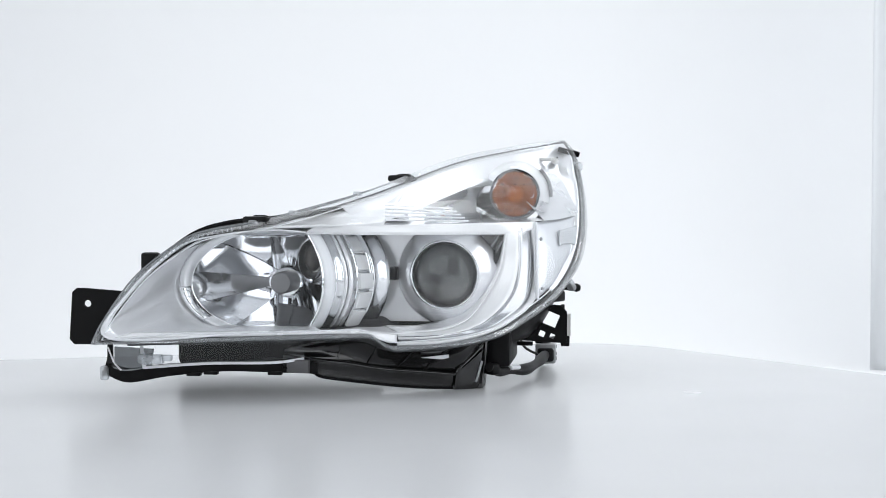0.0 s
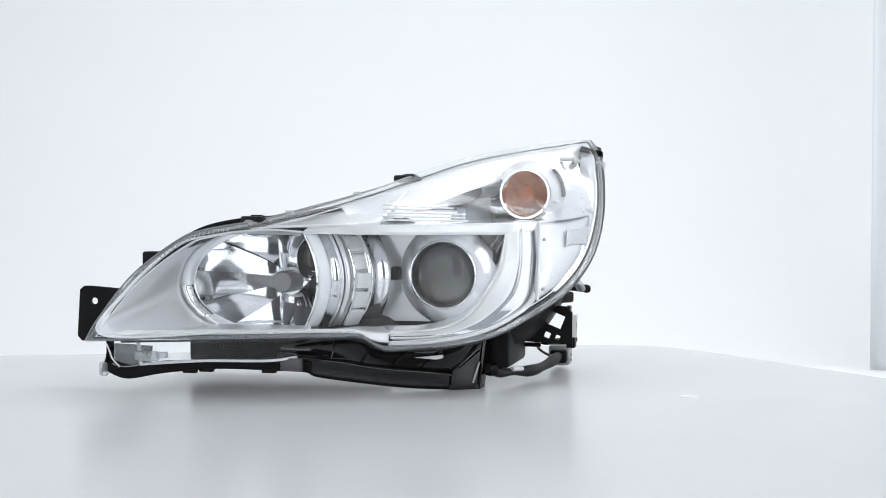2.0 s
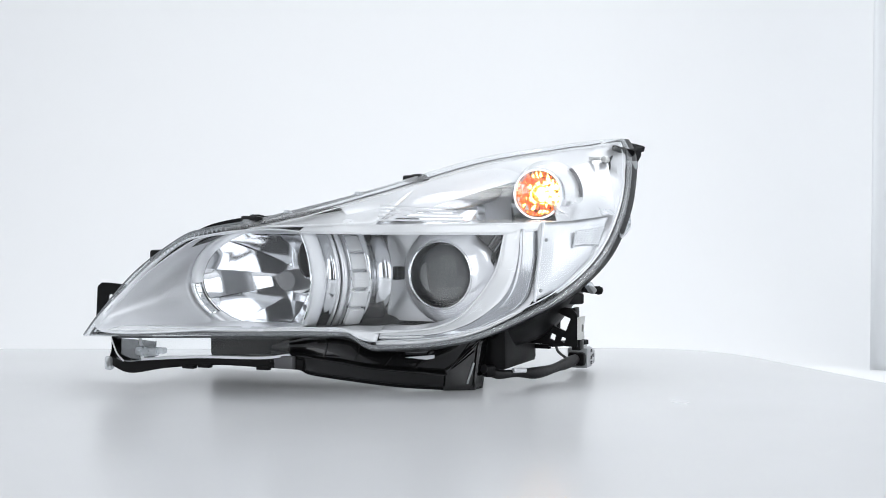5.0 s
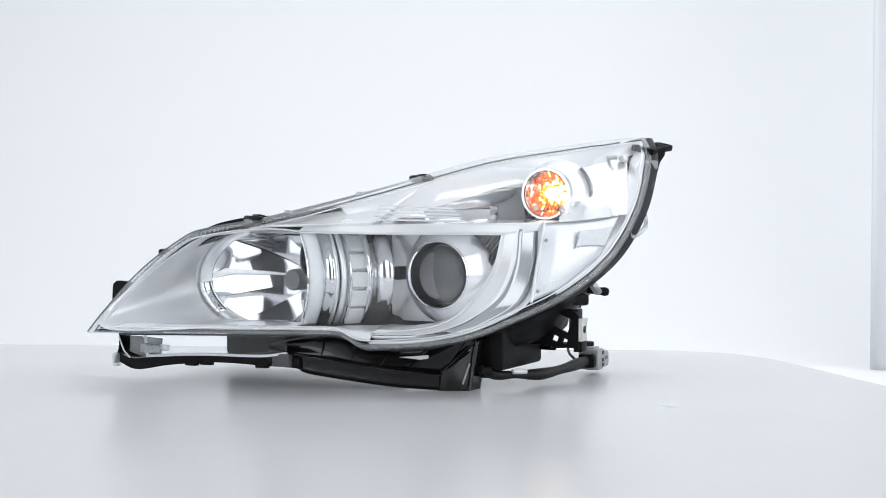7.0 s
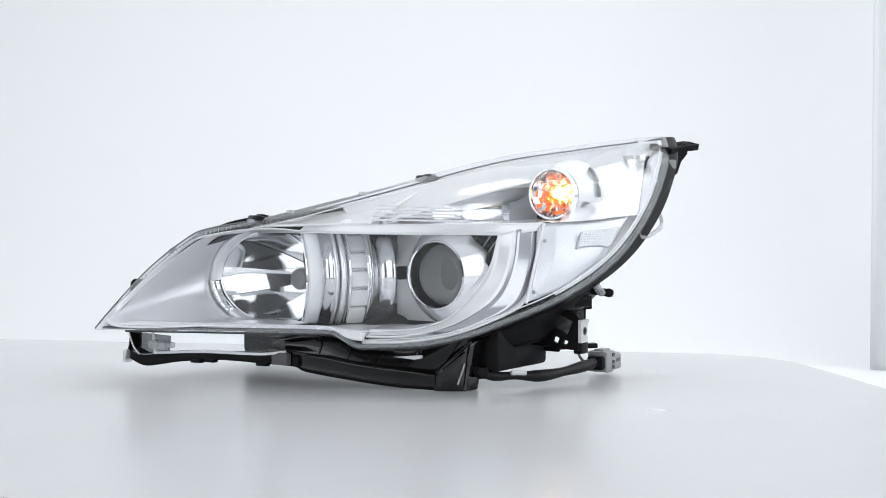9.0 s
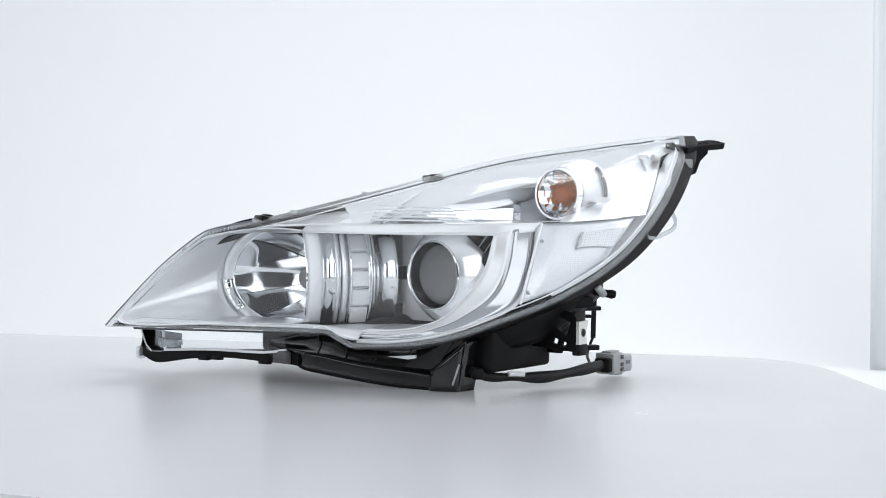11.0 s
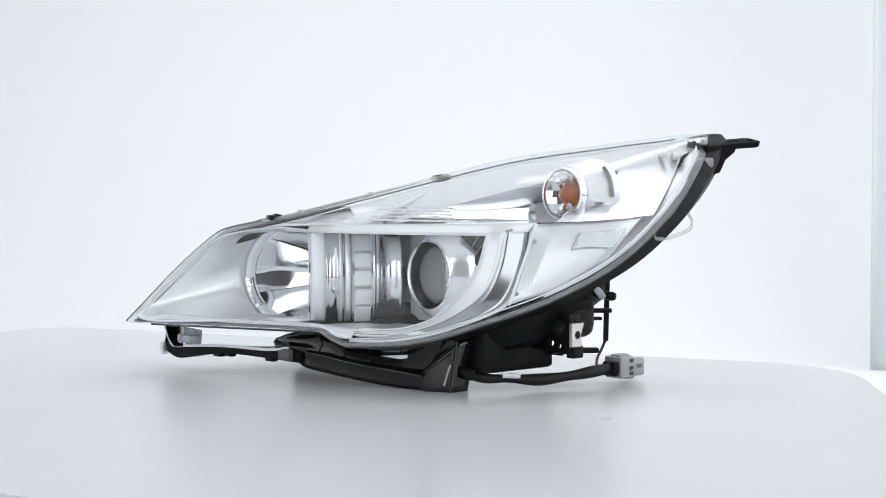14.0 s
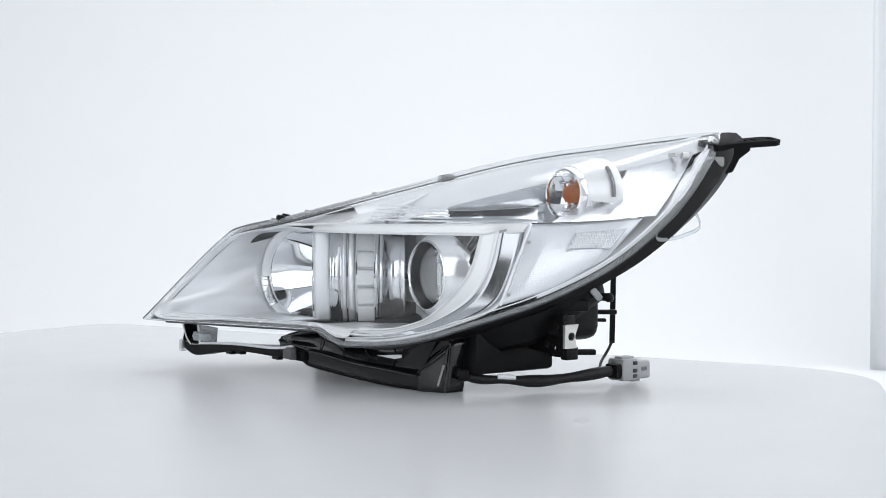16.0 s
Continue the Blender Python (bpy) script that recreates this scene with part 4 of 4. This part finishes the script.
    part("plate_lug", block(facing((-0.232, -0.045, 0.112), FRONT), 0.014, 0.016, 0.012, 0.002), M_BLACK, root)
    # upper mounting tab
    d = Vector((0.03, 0.995, 0.07)).normalized()
    z = Vector((0.25, -0.07, 0.97)).normalized()
    x = d.cross(z).normalized()
    tm = Matrix((x, d, x.cross(d))).transposed().to_4x4()
    tm.translation = Vector((0.152, 0.216, 0.2165))
    tab = [(-0.012, -0.004), (0.011, -0.004), (0.008, 0.040), (0.009, 0.088), (0.006, 0.098), (-0.006, 0.098), (-0.009, 0.088), (-0.008, 0.040)]
    part("mounting_tab", prism(tab, tm, -0.0055, holes=((0, 0.088, 0.0038, 12), (0, 0.062, 0.003, 10), (0, 0.048, 0.003, 10), (0, 0.034, 0.0025, 10))), M_MATT, root, "black upper mounting tab with holes", smooth=False, bevel=0.0006)
    part("tab_root", prism([(-0.012, -0.022), (0.008, -0.018), (0.016, -0.006), (0.030, 0.002), (0.030, 0.007), (-0.012, 0.006)], facing((0.151, 0.231, 0.2080), (0.985, -0.17, 0)), 0.008), M_MATT, root)
    # side bracket below the lens
    sm = facing((0.1310, 0.0475, 0.05), (0.97, -0.12, 0))
    bm_ = facing((0.110, 0.043, 0.050), (-0.16, -0.987, 0))
    outl = [(-0.048, -0.0135), (0.022, -0.0170), (0.022, 0.012), (0.017, 0.0175), (0.010, 0.0185), (-0.010, 0.012), (-0.048, 0.004)]
    part("side_bracket", prism(outl, bm_, -0.004, holes=((0.0075, 0.0050, 0.0088, 4), (-0.001, -0.0085, 0.0038, 4), (0.0085, -0.0105, 0.0030, 4))), M_BLACK, root, "black moulded side bracket with slots", smooth=False, bevel=0.0006)
    part("bracket_post", block(facing((0.1285, 0.0485, 0.051), (0.97, -0.12, 0)), 0.014, 0.034, 0.004, 0.001), M_BLACK, root)
    part("bracket_arm", block(facing((0.120, 0.062, 0.0345), (0.74, -0.67, 0)), 0.042, 0.0045, 0.008, 0.001), M_BLACK, root)
    part("bracket_head", block(facing((0.120, 0.062, 0.0745), (0.74, -0.67, 0)), 0.030, 0.010, 0.010, 0.002), M_BLACK, root)
    part("bracket_finger", block(facing((0.098, 0.128, 0.064), (0.74, -0.67, 0)), 0.026, 0.004, 0.008, 0.001), M_BLACK, root)
    part("bracket_finger", block(facing((0.096, 0.122, 0.057), (0.74, -0.67, 0)), 0.018, 0.003, 0.008, 0.001), M_BLACK, root)
    part("housing_skirt", loft(spline([(0.060, -0.020, 0.050), (0.100, 0.012, 0.068), (0.138, 0.080, 0.100)], 20), spline([(0.075, 0.010, 0.034), (0.105, 0.045, 0.045), (0.130, 0.095, 0.080)], 20), 20, 6, (0.003, -0.003, 0)), M_BLACK, root, thick=0.003)
    part("steel_clip", prism([(-0.007, -0.010), (0.006, -0.010), (0.004, 0.0), (0.008, 0.010), (-0.007, 0.010)], sm @ pose(-0.002, 0.0, 0.002), 0.003, holes=((0, 0, 0.0036, 12),)), M_STEEL, root, "plated steel speed nut", smooth=False)
    part("clip_block", block(sm @ pose(0, -0.0145, 0.0), 0.013, 0.011, 0.008, 0.001), M_BLACK, root)
    # clear lens clips along the rear edge
    part("lens_clip", block(facing((0.1385, 0.073, 0.0845), (0.74, -0.67, 0)) @ pose(0, 0, 0, 0, 0, -50), 0.012, 0.006, 0.008, 0.002), M_NUB, root)
    part("clip_screw", revolve([(0.0001, 0.004), (0.003, 0.0032), (0.0042, 0.0), (0.0036, -0.003), (0.0032, -0.016), (0.0001, -0.016)], facing((0.1450, 0.082, 0.0815), (0.95, 0.2, -0.1)), 14), M_BLACK, root)
    loop = spline([(0.1560, 0.168, 0.1570), (0.1545, 0.184, 0.1540), (0.1570, 0.1915, 0.1440), (0.1570, 0.1880, 0.1365), (0.1550, 0.162, 0.1300), (0.1540, 0.138, 0.1285), (0.1530, 0.134, 0.1330), (0.1500, 0.150, 0.1400)], 40)
    part("lens_clip", ribbon(loop, lambda u: 0.0032, 0.007, (0.7, -0.7, 0)), M_NUB, root)
    part("lens_clip", join(block(facing((0.158, 0.212, 0.1990), (0.74, -0.67, 0)), 0.018, 0.009, 0.006, 0.002), block(facing((0.150, 0.205, 0.190), (0.74, -0.67, 0)), 0.006, 0.012, 0.006, 0.001)), M_NUB, root)
    # hanging strap
    part("strap", ribbon(spline([(0.0955, 0.1410, 0.0350), (0.0965, 0.1405, 0.060), (0.0985, 0.1390, 0.0960)], 12), lambda u: 0.002, 0.005, (0.67, 0.74, 0)), M_BLACK, root)


def build_cable(root):
    path = spline([(0.058, -0.014, 0.0180), (0.068, 0.004, 0.0115), (0.078, 0.020, 0.0105), (0.095, 0.048, 0.0085), (0.108, 0.080, 0.0105), (0.116, 0.108, 0.0130), (0.120, 0.124, 0.0145)], 50)
    part("cable", tube(path, 0.0055, 12, lambda t: 0.0040 + 0.0006 * math.sin(17 * t) + 0.0008 * min(1, max(0, (t - 0.3) * 8))), M_RUBBER, root, "taped black cable")
    part("bare_wires", tube([p + Vector((0.002, -0.003, 0.003)) for p in path[12:18]], 0.0022, 8), M_WHITE, root)
    part("cable_clamp", block(facing((0.0615, -0.009, 0.0155), (0.7, -0.7, 0)), 0.010, 0.010, 0.010, 0.002), M_BLACK, root)
    part("thin_wire", tube(spline([(0.0975, 0.1430, 0.0370), (0.0960, 0.1380, 0.028), (0.1000, 0.1250, 0.020), (0.1120, 0.1080, 0.0145)], 24), 0.0013, 8), M_RUBBER, root)
    d = Vector((0.10, 0.995, 0.0)).normalized()
    m = Matrix((d, Vector((-d.y, d.x, 0)), Vector((0, 0, 1)))).transposed().to_4x4()
    m.translation = Vector((0.1190, 0.119, 0.0135))
    m = m @ Matrix.Scale(0.84, 4)
    con = part("connector", join(block(m @ pose(0.014, 0, 0.001), 0.022, 0.024, 0.023, 0.002), block(m @ pose(0.034, 0, -0.0005), 0.024, 0.021, 0.019, 0.003, 3)), M_GREY, root, "grey moulded plug connector")
    part("latch", block(m @ pose(0.016, 0, 0.0125), 0.018, 0.012, 0.004, 0.001), M_GREY, con)
    part("key", block(m @ pose(0.030, 0.002, -0.0108), 0.012, 0.012, 0.005, 0.001), M_GREY, con)
    part("wire_seal", block(m @ pose(0.001, 0, 0), 0.010, 0.020, 0.016, 0.003), M_BLACK, con)
    for k in (0.010, 0.0, -0.007):
        part("key_slot", block(m @ pose(0.020, -0.0121, k * 0.8), 0.006, 0.0015, 0.004, 0.0003), M_GLOSSBLACK, con)
    for k in range(3):
        part("print_bar", block(m @ pose(0.032 + 0.003 * k, -0.0106, 0.001), 0.002, 0.0006, 0.004), M_PRINT, con)


def build_headlight():
    root = new("headlight")
    tagged(root, "car headlight with clear lens, chrome inside and black housing", "headlight")
    build_lens(root)
    build_housing(root)
    build_bezel(root)
    build_high_beam(root)
    build_light_wall(root)
    build_projector(root)
    wire = build_turn_signal(root)
    build_brackets(root)
    build_cable(root)
    return root, wire


build_studio()
turntable = build_turntable()
headlight, (filament, hinge) = build_headlight()


# ------------------------------------------------------------------ what moves
def motions():
    spin = [(t, pose(0, 0, 0, 0, 0, -2.9866 * t)) for t in range(17)]
    walk(headlight, spin)
    walk(turntable, spin)
    # the glowing wire lies back in its socket and swings up while the signal is on
    keys = [(0.0, 180), (3.1, 180), (3.35, 120), (3.6, 60), (3.8, 0), (9.9, 0), (10.1, 60), (10.3, 120), (10.5, 180), (16.0, 180)]
    walk(filament, [(t, hinge @ pose(0, 0, 0, a, 0, 0)) for t, a in keys])


motions()
